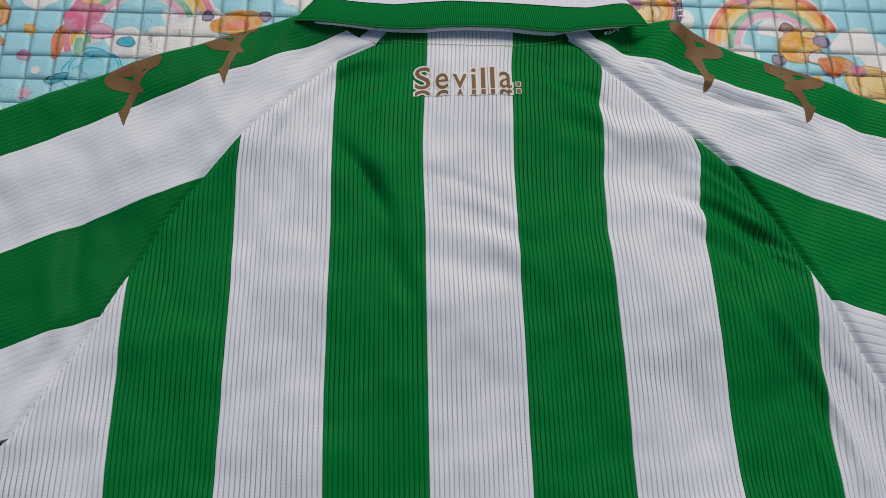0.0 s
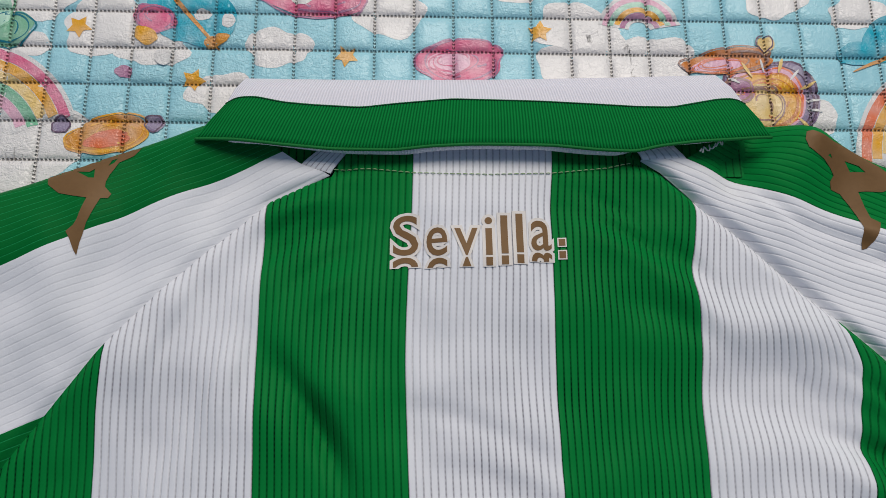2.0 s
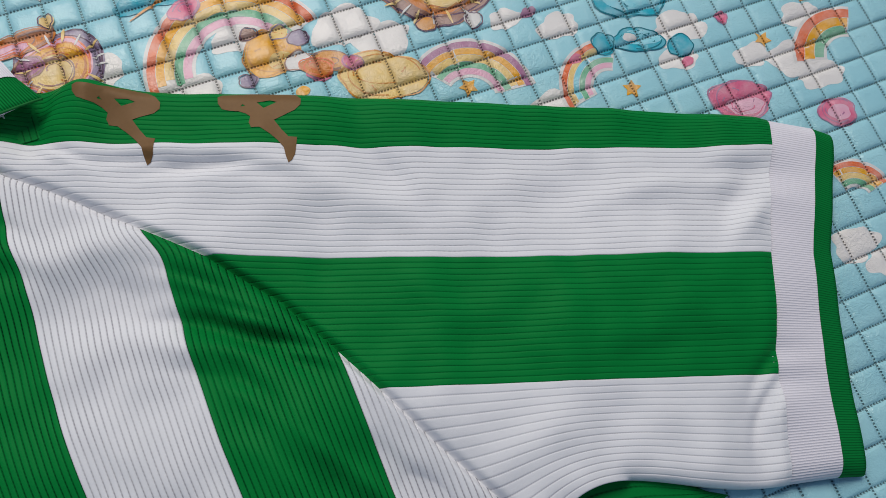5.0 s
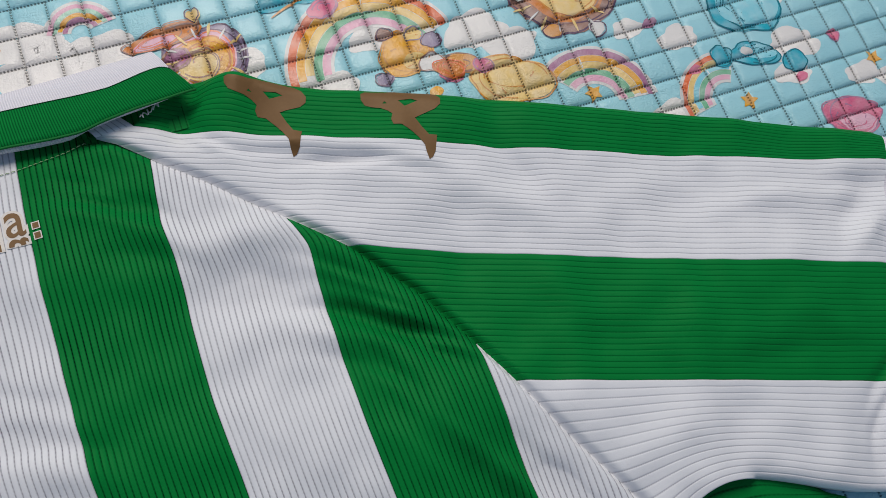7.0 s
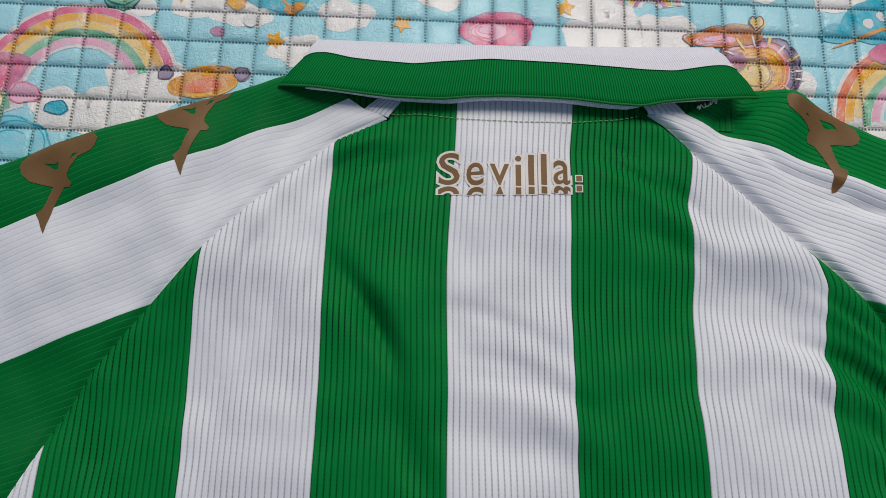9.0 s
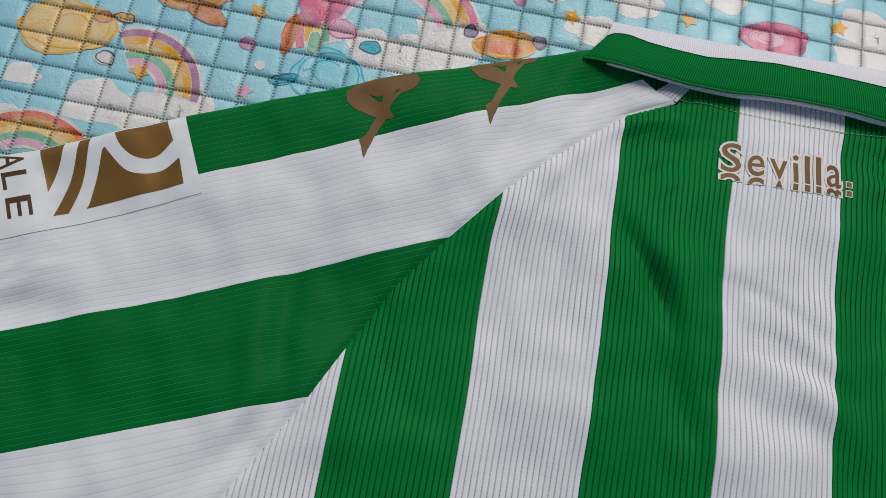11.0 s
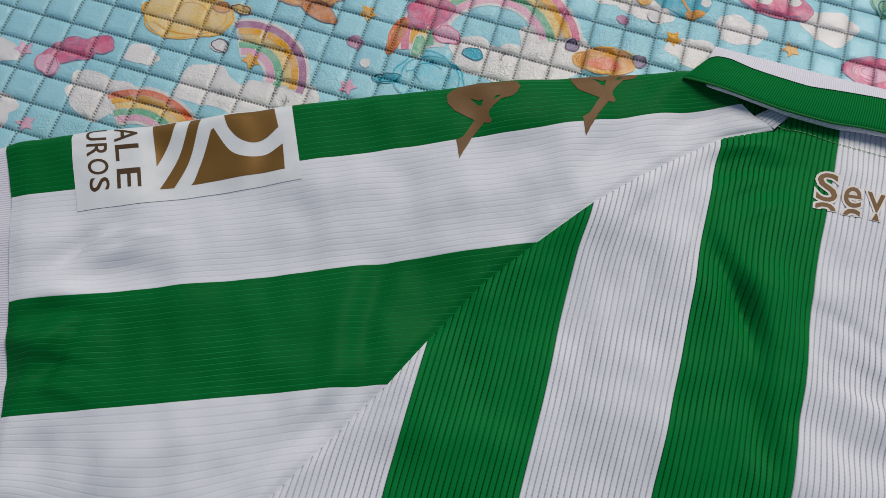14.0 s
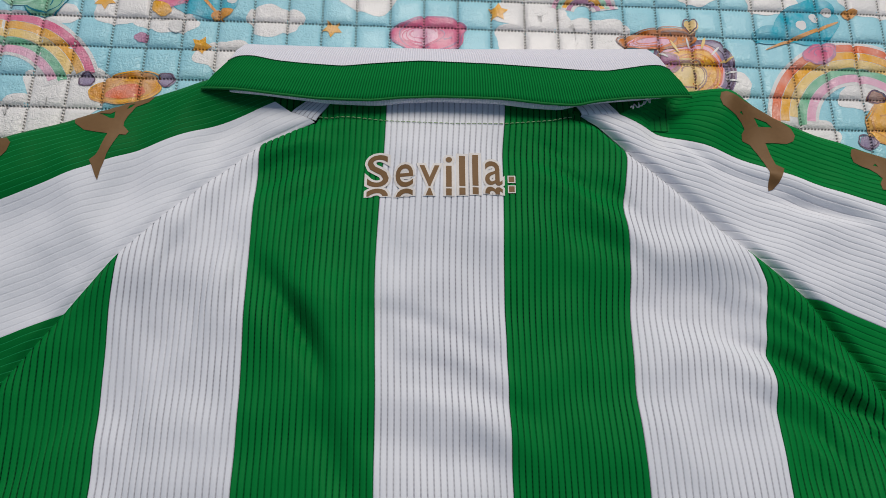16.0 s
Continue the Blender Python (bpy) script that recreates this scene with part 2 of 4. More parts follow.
def tube(points, r, sides=6):
    bm = bmesh.new()
    rings = []
    for i, p in enumerate(points):
        d = (Vector(points[min(i + 1, len(points) - 1)]) - Vector(points[max(i - 1, 0)])).normalized()
        side = d.cross(Vector((0, 0, 1))).normalized()
        up = side.cross(d)
        rings.append([bm.verts.new(Vector(p) + r * (math.cos(a) * side + math.sin(a) * up)) for a in (k * math.tau / sides for k in range(sides))])
    for a, b in zip(rings, rings[1:]):
        for k in range(sides):
            bm.faces.new((a[k], a[(k + 1) % sides], b[(k + 1) % sides], b[k]))
    bm.faces.new(rings[0][::-1])
    bm.faces.new(rings[-1])
    for f in bm.faces:
        f.smooth = True
    return bm


# ---- bed sheet and quilted pad ----
floor = new("floor", mesh_of("floor", [(-3, -3, -0.03), (3, -3, -0.03), (3, 3, -0.03), (-3, 3, -0.03)], [(0, 1, 2, 3)], smooth=False))
floor.data.materials.append(FLOOR)
tagged(floor, "pale plain bed sheet below the pad", "bed sheet", kind="structure")

SUB = (0.0, 0.045, 0.13, 0.30, 0.5, 0.70, 0.87, 0.955)


def puff(a):
    return 1 - np.abs(2 * (a - np.floor(a)) - 1) ** 9


def pad_z(x, y):
    a, b = (np.asarray(x) - QX) / PITCH, (np.asarray(y) - QY) / PITCH
    soft = 0.0004 * np.sin(np.floor(a) * 2.3 + np.floor(b) * 1.7)
    return (0.0023 + soft) * puff(a) * puff(b) - 0.0021


def pad_lines(lo, hi, start):
    n0, n1 = math.floor((lo - start) / PITCH), math.ceil((hi - start) / PITCH)
    return [start + (n + s) * PITCH for n in range(n0, n1) for s in SUB] + [start + n1 * PITCH]


def build_pad():
    xs, ys = np.array(pad_lines(-0.75, 0.75, QX)), np.array(pad_lines(-0.95, 0.36, QY))
    X, Y = np.meshgrid(xs, ys)
    Z = pad_z(X, Y)
    verts = np.stack([X, Y, Z], -1).reshape(-1, 3).tolist()
    n = len(xs)
    faces = [f[::-1] for f in grid_faces(len(ys), n)]
    ring = list(range(n)) + [r * n + n - 1 for r in range(1, len(ys))] + [(len(ys) - 1) * n + c for c in range(n - 2, -1, -1)] + [r * n for r in range(len(ys) - 2, 0, -1)]
    base = len(verts)
    verts += [(verts[i][0], verts[i][1], -0.03) for i in ring]
    m = len(ring)
    faces += [(ring[i], base + i, base + (i + 1) % m, ring[(i + 1) % m]) for i in range(m)]
    pad = new("quilted_pad", mesh_of("quilted_pad", verts, faces))
    pad.data.materials.append(PAD_BLUE)
    return tagged(pad, "pale blue quilted coated-fabric pad with printed clouds and rainbows", "quilted pad")


pad = build_pad()
LINES_X, LINES_Y = pad_lines(-0.75, 0.75, QX), pad_lines(-0.95, 0.36, QY)


def printed(name, poly, ink, parent=None, lift=0.00012, label="", holes=()):
    bm = sliced(poly, LINES_X, LINES_Y, holes)
    for v in bm.verts:
        v.co.z = float(pad_z(v.co.x, v.co.y)) + lift
    return part(name, bm, ink if not isinstance(ink, str) else PRINT[ink], parent or pad, label)

# ---- the shirt: plan and heights ----
RAGLAN_L = [(-0.055, 0.004), (-0.063, 0.0), (-0.074, -0.004), (-0.089, -0.011), (-0.110, -0.030), (-0.129, -0.049), (-0.150, -0.072),
            (-0.173, -0.100), (-0.195, -0.131), (-0.213, -0.167), (-0.225, -0.194), (-0.241, -0.223), (-0.264, -0.267)]
RAGLAN_R = [(0.062, 0.011), (0.070, 0.008), (0.078, 0.004), (0.092, -0.008), (0.115, -0.028), (0.150, -0.063), (0.173, -0.086), (0.199, -0.119),
            (0.218, -0.155), (0.229, -0.178), (0.246, -0.213), (0.262, -0.244), (0.276, -0.270)]
# soft folds: x, y, direction in degrees, half length, half width, height
FOLDS = [
    (-0.066, -0.104, -58, 0.030, 0.010, -0.0030), (-0.050, -0.098, -60, 0.034, 0.011, 0.0030), (-0.045, -0.165, -65, 0.040, 0.008, -0.0022),
    (0.012, -0.128, -28, 0.032, 0.007, -0.0013), (0.002, -0.160, -12, 0.035, 0.010, -0.0020), (0.010, -0.143, -24, 0.035, 0.008, 0.0013),
    (0.068, -0.030, -34, 0.026, 0.005, -0.0020), (0.078, -0.042, -38, 0.030, 0.006, 0.0018), (0.080, -0.060, -25, 0.022, 0.006, -0.0016),
    (0.120, -0.064, -8, 0.032, 0.011, 0.0032), (0.125, -0.094, -10, 0.034, 0.013, -0.0034), (-0.172, -0.022, 24, 0.080, 0.026, 0.0022), (-0.140, -0.046, 40, 0.050, 0.014, -0.0016), (0.178, -0.130, -40, 0.035, 0.006, -0.0028),
    (0.188, -0.122, -42, 0.030, 0.006, 0.0022), (0.172, -0.150, -62, 0.030, 0.005, -0.0016), (0.165, -0.118, -30, 0.022, 0.005, -0.0016),
    (-0.118, -0.080, 72, 0.040, 0.007, -0.0016), (-0.105, -0.085, 78, 0.040, 0.006, 0.0014), (-0.135, -0.120, 80, 0.050, 0.009, -0.0014),
    (-0.078, -0.014, 15, 0.020, 0.005, 0.0022), (-0.070, -0.026, 20, 0.024, 0.005, -0.0018), (-0.105, -0.004, 35, 0.018, 0.006, -0.0022),
    (-0.180, -0.160, 70, 0.040, 0.008, -0.0018), (-0.196, -0.230, 80, 0.060, 0.010, 0.0020), (0.195, -0.230, -72, 0.060, 0.006, -0.0028),
    (0.240, -0.250, -70, 0.050, 0.006, -0.0040), (0.228, -0.262, -74, 0.050, 0.005, 0.0026), (0.205, -0.255, -70, 0.050, 0.005, 0.0020),
    (0.06, -0.22, -70, 0.05, 0.012, -0.0018), (-0.03, -0.24, 85, 0.06, 0.012, 0.0016), (0.13, -0.22, -76, 0.06, 0.012, -0.0016),
    (-0.405, -0.180, 60, 0.020, 0.006, -0.0022), (-0.392, -0.196, 20, 0.016, 0.005, 0.0018), (-0.380, -0.178, 40, 0.014, 0.006, -0.0018),
    (-0.400, -0.225, 10, 0.020, 0.006, 0.0018), (-0.395, -0.240, 20, 0.016, 0.006, -0.0016), (-0.375, -0.272, 60, 0.016, 0.008, -0.0018),
    (-0.245, -0.160, 95, 0.030, 0.007, -0.0020), (-0.258, -0.165, 95, 0.030, 0.008, 0.0018), (-0.150, -0.035, 60, 0.020, 0.008, -0.0018),
    (-0.195, -0.055, 50, 0.024, 0.010, -0.0016), (-0.225, -0.090, 30, 0.030, 0.012, 0.0014), (-0.300, -0.150, 20, 0.04, 0.014, -0.0014),
    (-0.335, -0.270, 60, 0.018, 0.010, 0.0026), (-0.262, -0.232, 50, 0.030, 0.010, -0.0030),
    (0.185, -0.040, -22, 0.040, 0.005, -0.0018), (0.180, -0.030, -22, 0.040, 0.005, 0.0015), (0.250, -0.080, -40, 0.030, 0.010, 0.0018),
    (0.275, -0.075, -65, 0.026, 0.006, -0.0014), (0.300, -0.120, -70, 0.030, 0.010, 0.0014), (0.452, -0.137, -15, 0.016, 0.006, -0.0022),
    (0.452, -0.158, -30, 0.014, 0.006, -0.0012), (0.405, -0.132, -10, 0.030, 0.007, 0.0020), (0.395, -0.260, 40, 0.022, 0.010, -0.0016),
    (0.452, -0.150, 28, 0.022, 0.009, -0.0030), (0.446, -0.166, 24, 0.020, 0.006, 0.0020), (0.398, -0.272, 55, 0.024, 0.008, -0.0032), (0.412, -0.262, 50, 0.020, 0.006, 0.0024), (-0.392, -0.228, 78, 0.022, 0.006, 0.0022), (-0.383, -0.225, 78, 0.020, 0.005, -0.0018), (-0.375, -0.182, 30, 0.022, 0.009, -0.0022),
    (-0.255, -0.215, 62, 0.040, 0.007, 0.0022), (-0.246, -0.205, 62, 0.030, 0.006, -0.0016), (0.300, -0.225, 20, 0.030, 0.010, 0.0009), (0.385, -0.215, -15, 0.040, 0.006, -0.0007), (0.112, 0.004, -35, 0.018, 0.006, -0.0022), (0.121, 0.019, 55, 0.022, 0.008, -0.0042), (0.149, 0.025, 60, 0.020, 0.009, 0.0026), (-0.0635, -0.106, -62, 0.030, 0.0045, -0.0020),
    (-0.056, -0.104, -60, 0.026, 0.005, 0.0014), (0.088, -0.036, -42, 0.016, 0.0035, -0.0012), (0.183, -0.136, -44, 0.020, 0.0035, -0.0014), (0.170, -0.106, -34, 0.022, 0.004, -0.0012),
    (-0.118, 0.012, 40, 0.02, 0.008, 0.002)]
# narrow creases that fan out from the neck and from the seams
for _x, _y, _deg, _n, _dx, _dy, _turn, _len, _wide, _high in (
        (0.058, -0.014, -30, 4, 0.0075, -0.0085, -4, 0.020, 0.0030, 0.0009), (-0.078, -0.020, 28, 4, 0.0050, -0.0100, 3, 0.018, 0.0032, 0.0008), (0.166, -0.096, -44, 6, 0.0068, -0.0105, 3, 0.022, 0.0030, 0.0011),
        (0.148, -0.112, -22, 3, 0.0060, -0.0160, -6, 0.026, 0.0042, 0.0010), (-0.126, -0.070, 64, 4, 0.0080, -0.0080, 5, 0.026, 0.0034, 0.0008), (-0.002, -0.104, -20, 3, 0.0060, -0.0150, 4, 0.030, 0.0040, 0.0008),
        (0.108, -0.002, -40, 3, 0.0080, -0.0040, 4, 0.016, 0.0030, 0.0010), (0.150, -0.024, -20, 4, 0.0200, -0.0090, 2, 0.030, 0.0034, 0.0009), (-0.398, -0.172, 70, 4, 0.0090, 0.0050, -16, 0.016, 0.0036, 0.0011),
        (-0.390, -0.206, 20, 4, 0.0050, -0.0120, -6, 0.018, 0.0040, 0.0009), (0.418, -0.238, 30, 4, -0.0060, -0.0100, 6, 0.018, 0.0040, 0.0012), (0.205, -0.235, -72, 3, 0.0140, -0.0060, 3, 0.050, 0.0040, 0.0012)):
    for _i in range(_n):
        FOLDS.append((_x + _i * _dx, _y + _i * _dy, _deg + _i * _turn, _len * (1 - 0.12 * (_i % 2)), _wide, _high if _i % 2 else -1.2 * _high))
_rng = np.random.RandomState(7)
RIPPLE = [(a, k, p, h) for a, k, p, h in zip(_rng.uniform(0, math.pi, 26), np.geomspace(20, 330, 26), _rng.uniform(0, 6.28, 26), 0.0017 * np.geomspace(1, 0.085, 26))]


def cloth(x, y):
    """Height of the lying cloth above the pad, before its edges roll down."""
    x, y = np.asarray(x, float), np.asarray(y, float)
    z = np.full(np.broadcast(x, y).shape, 0.0135)
    for a, k, p, h in RIPPLE:
        z = z + h * np.sin(k * (x * math.cos(a) + y * math.sin(a)) + p + 0.8 * np.sin(0.37 * k * (y * math.cos(a) - x * math.sin(a)) + 2 * p))
    for fx, fy, deg, ln, wd, h in FOLDS:
        c, s = math.cos(radians(deg)), math.sin(radians(deg))
        d, e = (x - fx) * c + (y - fy) * s, (y - fy) * c - (x - fx) * s
        e = e + 0.10 * d * d / ln
        z = z + 1.7 * h * np.exp(-(d / ln) ** 2 - (e / wd) ** 2)
    z = np.maximum(z, 0.006 + 0.3 * (z - 0.006))
    flat = np.clip((y + 0.014) / 0.016, 0, 1) * np.clip((0.108 - np.abs(x)) / 0.02, 0, 1)          # held down by the collar
    z = z * (1 - flat) + (0.0122 + 0.2 * (z - 0.0122)) * flat
    for line, deep in ((RAGLAN_L, 0.0016), (RAGLAN_R, 0.0045)):          # the sewn seam pulls the cloth in
        z = z - deep * np.exp(-(away(x, y, line) / 0.0020) ** 2)
    return np.maximum(z, 0.003)


def away(x, y, line):
    """Distance to an open polyline."""
    best = np.full(np.broadcast(x, y).shape, 9.0)
    for (ax, ay), (bx, by) in zip(line, line[1:]):
        t = np.clip(((x - ax) * (bx - ax) + (y - ay) * (by - ay)) / ((bx - ax) ** 2 + (by - ay) ** 2), 0, 1)
        best = np.minimum(best, np.hypot(x - ax - t * (bx - ax), y - ay - t * (by - ay)))
    return best


def rolled(d, r=0.010):
    """Rise of a folded edge: 0 at the edge, 1 beyond r."""
    q = np.clip(d / r, 0, 1)
    return np.sqrt(1 - (1 - q) ** 2)


def along(line, n):
    """n points spread evenly over a polyline."""
    p = np.array(line)
    s = np.r_[0, np.cumsum(np.hypot(*np.diff(p, axis=0).T))]
    q = np.linspace(0, s[-1], n)
    return np.stack([np.interp(q, s, p[:, 0]), np.interp(q, s, p[:, 1])], -1)


RIB = (0.0, 0.07, 0.22, 0.5, 0.78, 0.93)
RIB_Z = np.array((-0.00052, -0.00012, 0.0, 0.00005, 0.0, -0.00012))

shirt = tagged(new("football_shirt"), "green and white striped football shirt lying back up on a pad", "shirt")

# back panel: the stripe edges drift a little from side to side on their way down (y, then x in millimetres)
EDGE_Y = (0.010, -0.015, -0.043, -0.062, -0.080, -0.097, -0.135, -0.175, -0.235, -0.300)
EDGE_X = [(-330,), (-271,), (-213, -213, -213, -213, -213, -213, -213, -212.5, -212, -209), (-150, -150, -150, -149.5, -150, -151.5, -151, -149.5, -149.5, -149),
          (-90, -90, -90.5, -90.5, -90.5, -90, -89, -89, -89, -87), (-28.5, -29, -30.5, -31.2, -31.5, -31, -29.5, -29, -27.5, -26), (31.5, 29.5, 29.5, 29, 29, 29, 29.7, 31, 33, 34),
          (93, 92.5, 88.8, 90.6, 90.3, 89, 88.5, 91.2, 94, 96), (148, 148, 148, 148, 154.5, 153, 152, 152.6, 156, 158), (217, 217, 217, 217, 217, 217, 217, 217.4, 218, 219), (281,), (330,)]
_fine_y = np.linspace(-0.75, 0.05, 801)
_blur = np.exp(-(np.arange(-12, 13) / 5.0) ** 2)
EDGE_LINE = []
for _mm in EDGE_X:
    _x = np.interp(_fine_y, EDGE_Y[::-1], np.resize(_mm, 10)[::-1] / 1000.0)
    EDGE_LINE.append(np.convolve(np.pad(_x, 12, "edge"), _blur / _blur.sum(), "valid"))


def stripe_x(k, q, y):
    """x at the share q of the stripe number k, at y."""
    return np.interp(y, _fine_y, EDGE_LINE[k]) * (1 - q) + np.interp(y, _fine_y, EDGE_LINE[k + 1]) * q


TOP = [(-0.292, -0.315), (-0.285, -0.292), *RAGLAN_L[::-1][:-1], (-0.055, 0.014), (0.062, 0.018), *RAGLAN_R[1:], (0.278, -0.278), (0.286, -0.300)]
SIDE_L, SIDE_R = [(-0.292, -0.315), (-0.292, -0.72)], [(0.286, -0.300), (0.288, -0.72)]


def back_panel():
    tx, ty = np.array([p[0] for p in TOP]), np.array([p[1] for p in TOP])
    rows = 150
    w = np.linspace(0, 1, rows)
    for k in range(len(EDGE_X) - 1):
        ribs = 21
        q = np.r_[[(i + r) / ribs for i in range(ribs) for r in RIB], 1.0]
        dz = np.r_[np.tile(RIB_Z, ribs), RIB_Z[0]]
        q0 = stripe_x(k, q, -0.30)
        keep = (q0 > -0.2925) & (q0 < 0.2865)
        if keep.sum() < 8:
            continue
        q, dz, ribno = q[keep], dz[keep], q[keep] * ribs + 0.0
        y0 = np.full(len(q), -0.10)
        for _ in range(14):          # where the rib meets the seam
            y0 = 0.4 * y0 + 0.6 * np.interp(stripe_x(k, q, y0), tx, ty)
        s = np.where(w < 0.86, w / 0.86, 1.0)
        t = np.where(w < 0.86, 0.0, (w - 0.86) / 0.14)
        Y = y0[None, :] + (-0.35 - y0)[None, :] * s[:, None] - 0.37 * t[:, None]
        X = stripe_x(k, q[None, :], Y)
        edge = np.minimum(away(X, Y, SIDE_L), away(X, Y, SIDE_R))
        Z = cloth(X, Y) * (0.25 + 0.75 * rolled(edge, 0.014)) + dz[None, :]
        # under the collar the yoke dips
        Z = Z - 0.0015 * np.clip(Y / 0.014, 0, 1) * (np.abs(X) < 0.075)
        verts = np.stack([X, Y, Z], -1).reshape(-1, 3)
        uv = np.stack([np.broadcast_to(ribno + 0.0, X.shape), Y], -1).reshape(-1, 2)
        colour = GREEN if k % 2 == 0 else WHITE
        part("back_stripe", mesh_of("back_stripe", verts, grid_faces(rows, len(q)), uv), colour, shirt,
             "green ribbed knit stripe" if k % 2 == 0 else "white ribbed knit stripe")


back_panel()

# sleeves: the lines that run from the raglan seam (or collar) to the cuff, shoulder fold first
SLEEVE_L = dict(
    start=[(-0.108, 0.028), (-0.084, 0.0105), (-0.174, -0.100), (-0.225, -0.194), (-0.264, -0.267)],
    end=[(-0.459, -0.128), (-0.442, -0.157), (-0.4175, -0.209), (-0.396, -0.262), (-0.382, -0.303)],
    bow=0.0055, full=1.0, peak=0.0, dip=0.0, mid=-0.0025, low=-0.002, sag=-0.0165, skew=1.0, seam=RAGLAN_L, tip=[(-0.076, 0.0050), (-0.066, 0.0015)],
    white=[(-0.474, -0.137), (-0.459, -0.166), (-0.441, -0.206), (-0.421, -0.252), (-0.402, -0.305)],
    trim=[(-0.488, -0.141), (-0.473, -0.170), (-0.453, -0.210), (-0.433, -0.255), (-0.414, -0.307)])
SLEEVE_R = dict(
    start=[(0.120, 0.028), (0.090, 0.0080), (0.173, -0.086), (0.229, -0.178), (0.276, -0.270)],
    end=[(0.489, -0.116), (0.480, -0.133), (0.4465, -0.188), (0.420, -0.246), (0.401, -0.297)],
    bow=0.0034, full=0.35, peak=0.005, dip=0.0015, mid=-0.0035, low=-0.002, sag=0.018, skew=0.6, seam=RAGLAN_R, tip=[(0.080, 0.0085), (0.071, 0.0088)],
    white=[(0.510, -0.130), (0.502, -0.145), (0.470, -0.197), (0.446, -0.250), (0.427, -0.304)],
    trim=[(0.521, -0.137), (0.513, -0.152), (0.483, -0.199), (0.460, -0.254), (0.441, -0.309)])
SLEEVE_RIBS = (12, 20, 21, 15)


def fold_line(d):
    a, b = np.array(d["start"][0]), np.array(d["end"][0])
    u = np.linspace(0, 1, 72)[:, None]
    p = a + (b - a) * u
    p[:, 1] += d["bow"] * np.abs(np.sin(math.pi * u[:, 0])) ** d["full"] + d["peak"] * np.exp(-((u[:, 0] - 0.07) / 0.045) ** 2)
    return [tuple(q) for q in p]


def hem_line(d):
    a, b = np.array(d["start"][4]), np.array(d["end"][4])
    u = np.linspace(0, 1, 16)[:, None]
    p = a + (b - a) * u
    p[:, 1] += d["sag"] * np.sin(math.pi * u[:, 0] ** d["skew"]) ** 2
    return [tuple(q) for q in p]


for d in (SLEEVE_L, SLEEVE_R):
    d["fold"], d["hem"] = fold_line(d), hem_line(d)


def sleeve_z(d, x, y):
    return cloth(x, y) * (0.34 + 0.66 * rolled(away(x, y, d["fold"]), 0.008)) * (0.45 + 0.55 * rolled(away(x, y, d["hem"][6:]), 0.012))


def seam_starts(d, v):
    """Where the line number v leaves the seam, so that the ribs stay parallel."""
    st, en = np.array(d["start"]), np.array(d["end"])
    pts = along([tuple(st[1]), *d["tip"], *d["seam"][1:]], 400)
    lines = [(st[i], (en[i] - st[i]) / np.hypot(*(en[i] - st[i]))) for i in range(5)]
    off = np.array([[(p[0] - a[0]) * t[1] - (p[1] - a[1]) * t[0] for a, t in lines] for p in pts])
    if off[-1, 1] < 0:
        off = -off
    vv = np.zeros(len(pts))
    for n, o in enumerate(off):
        for i in (1, 2, 3):
            if o[i] >= 0 or i == 1:
                vv[n] = i + o[i] / max(1e-6, o[i] - o[i + 1])
    vv = np.maximum.accumulate(np.clip(vv, 1, 4))
    vv += np.linspace(0, 1e-6, len(vv))
    s0 = np.array([np.interp(np.clip(v, 0, 1), (0, 1), (st[0][i], st[1][i])) for i in (0, 1)])
    s1 = np.array([np.interp(v, vv, pts[:, i]) for i in (0, 1)])
    return np.where(v < 1, s0, s1).T


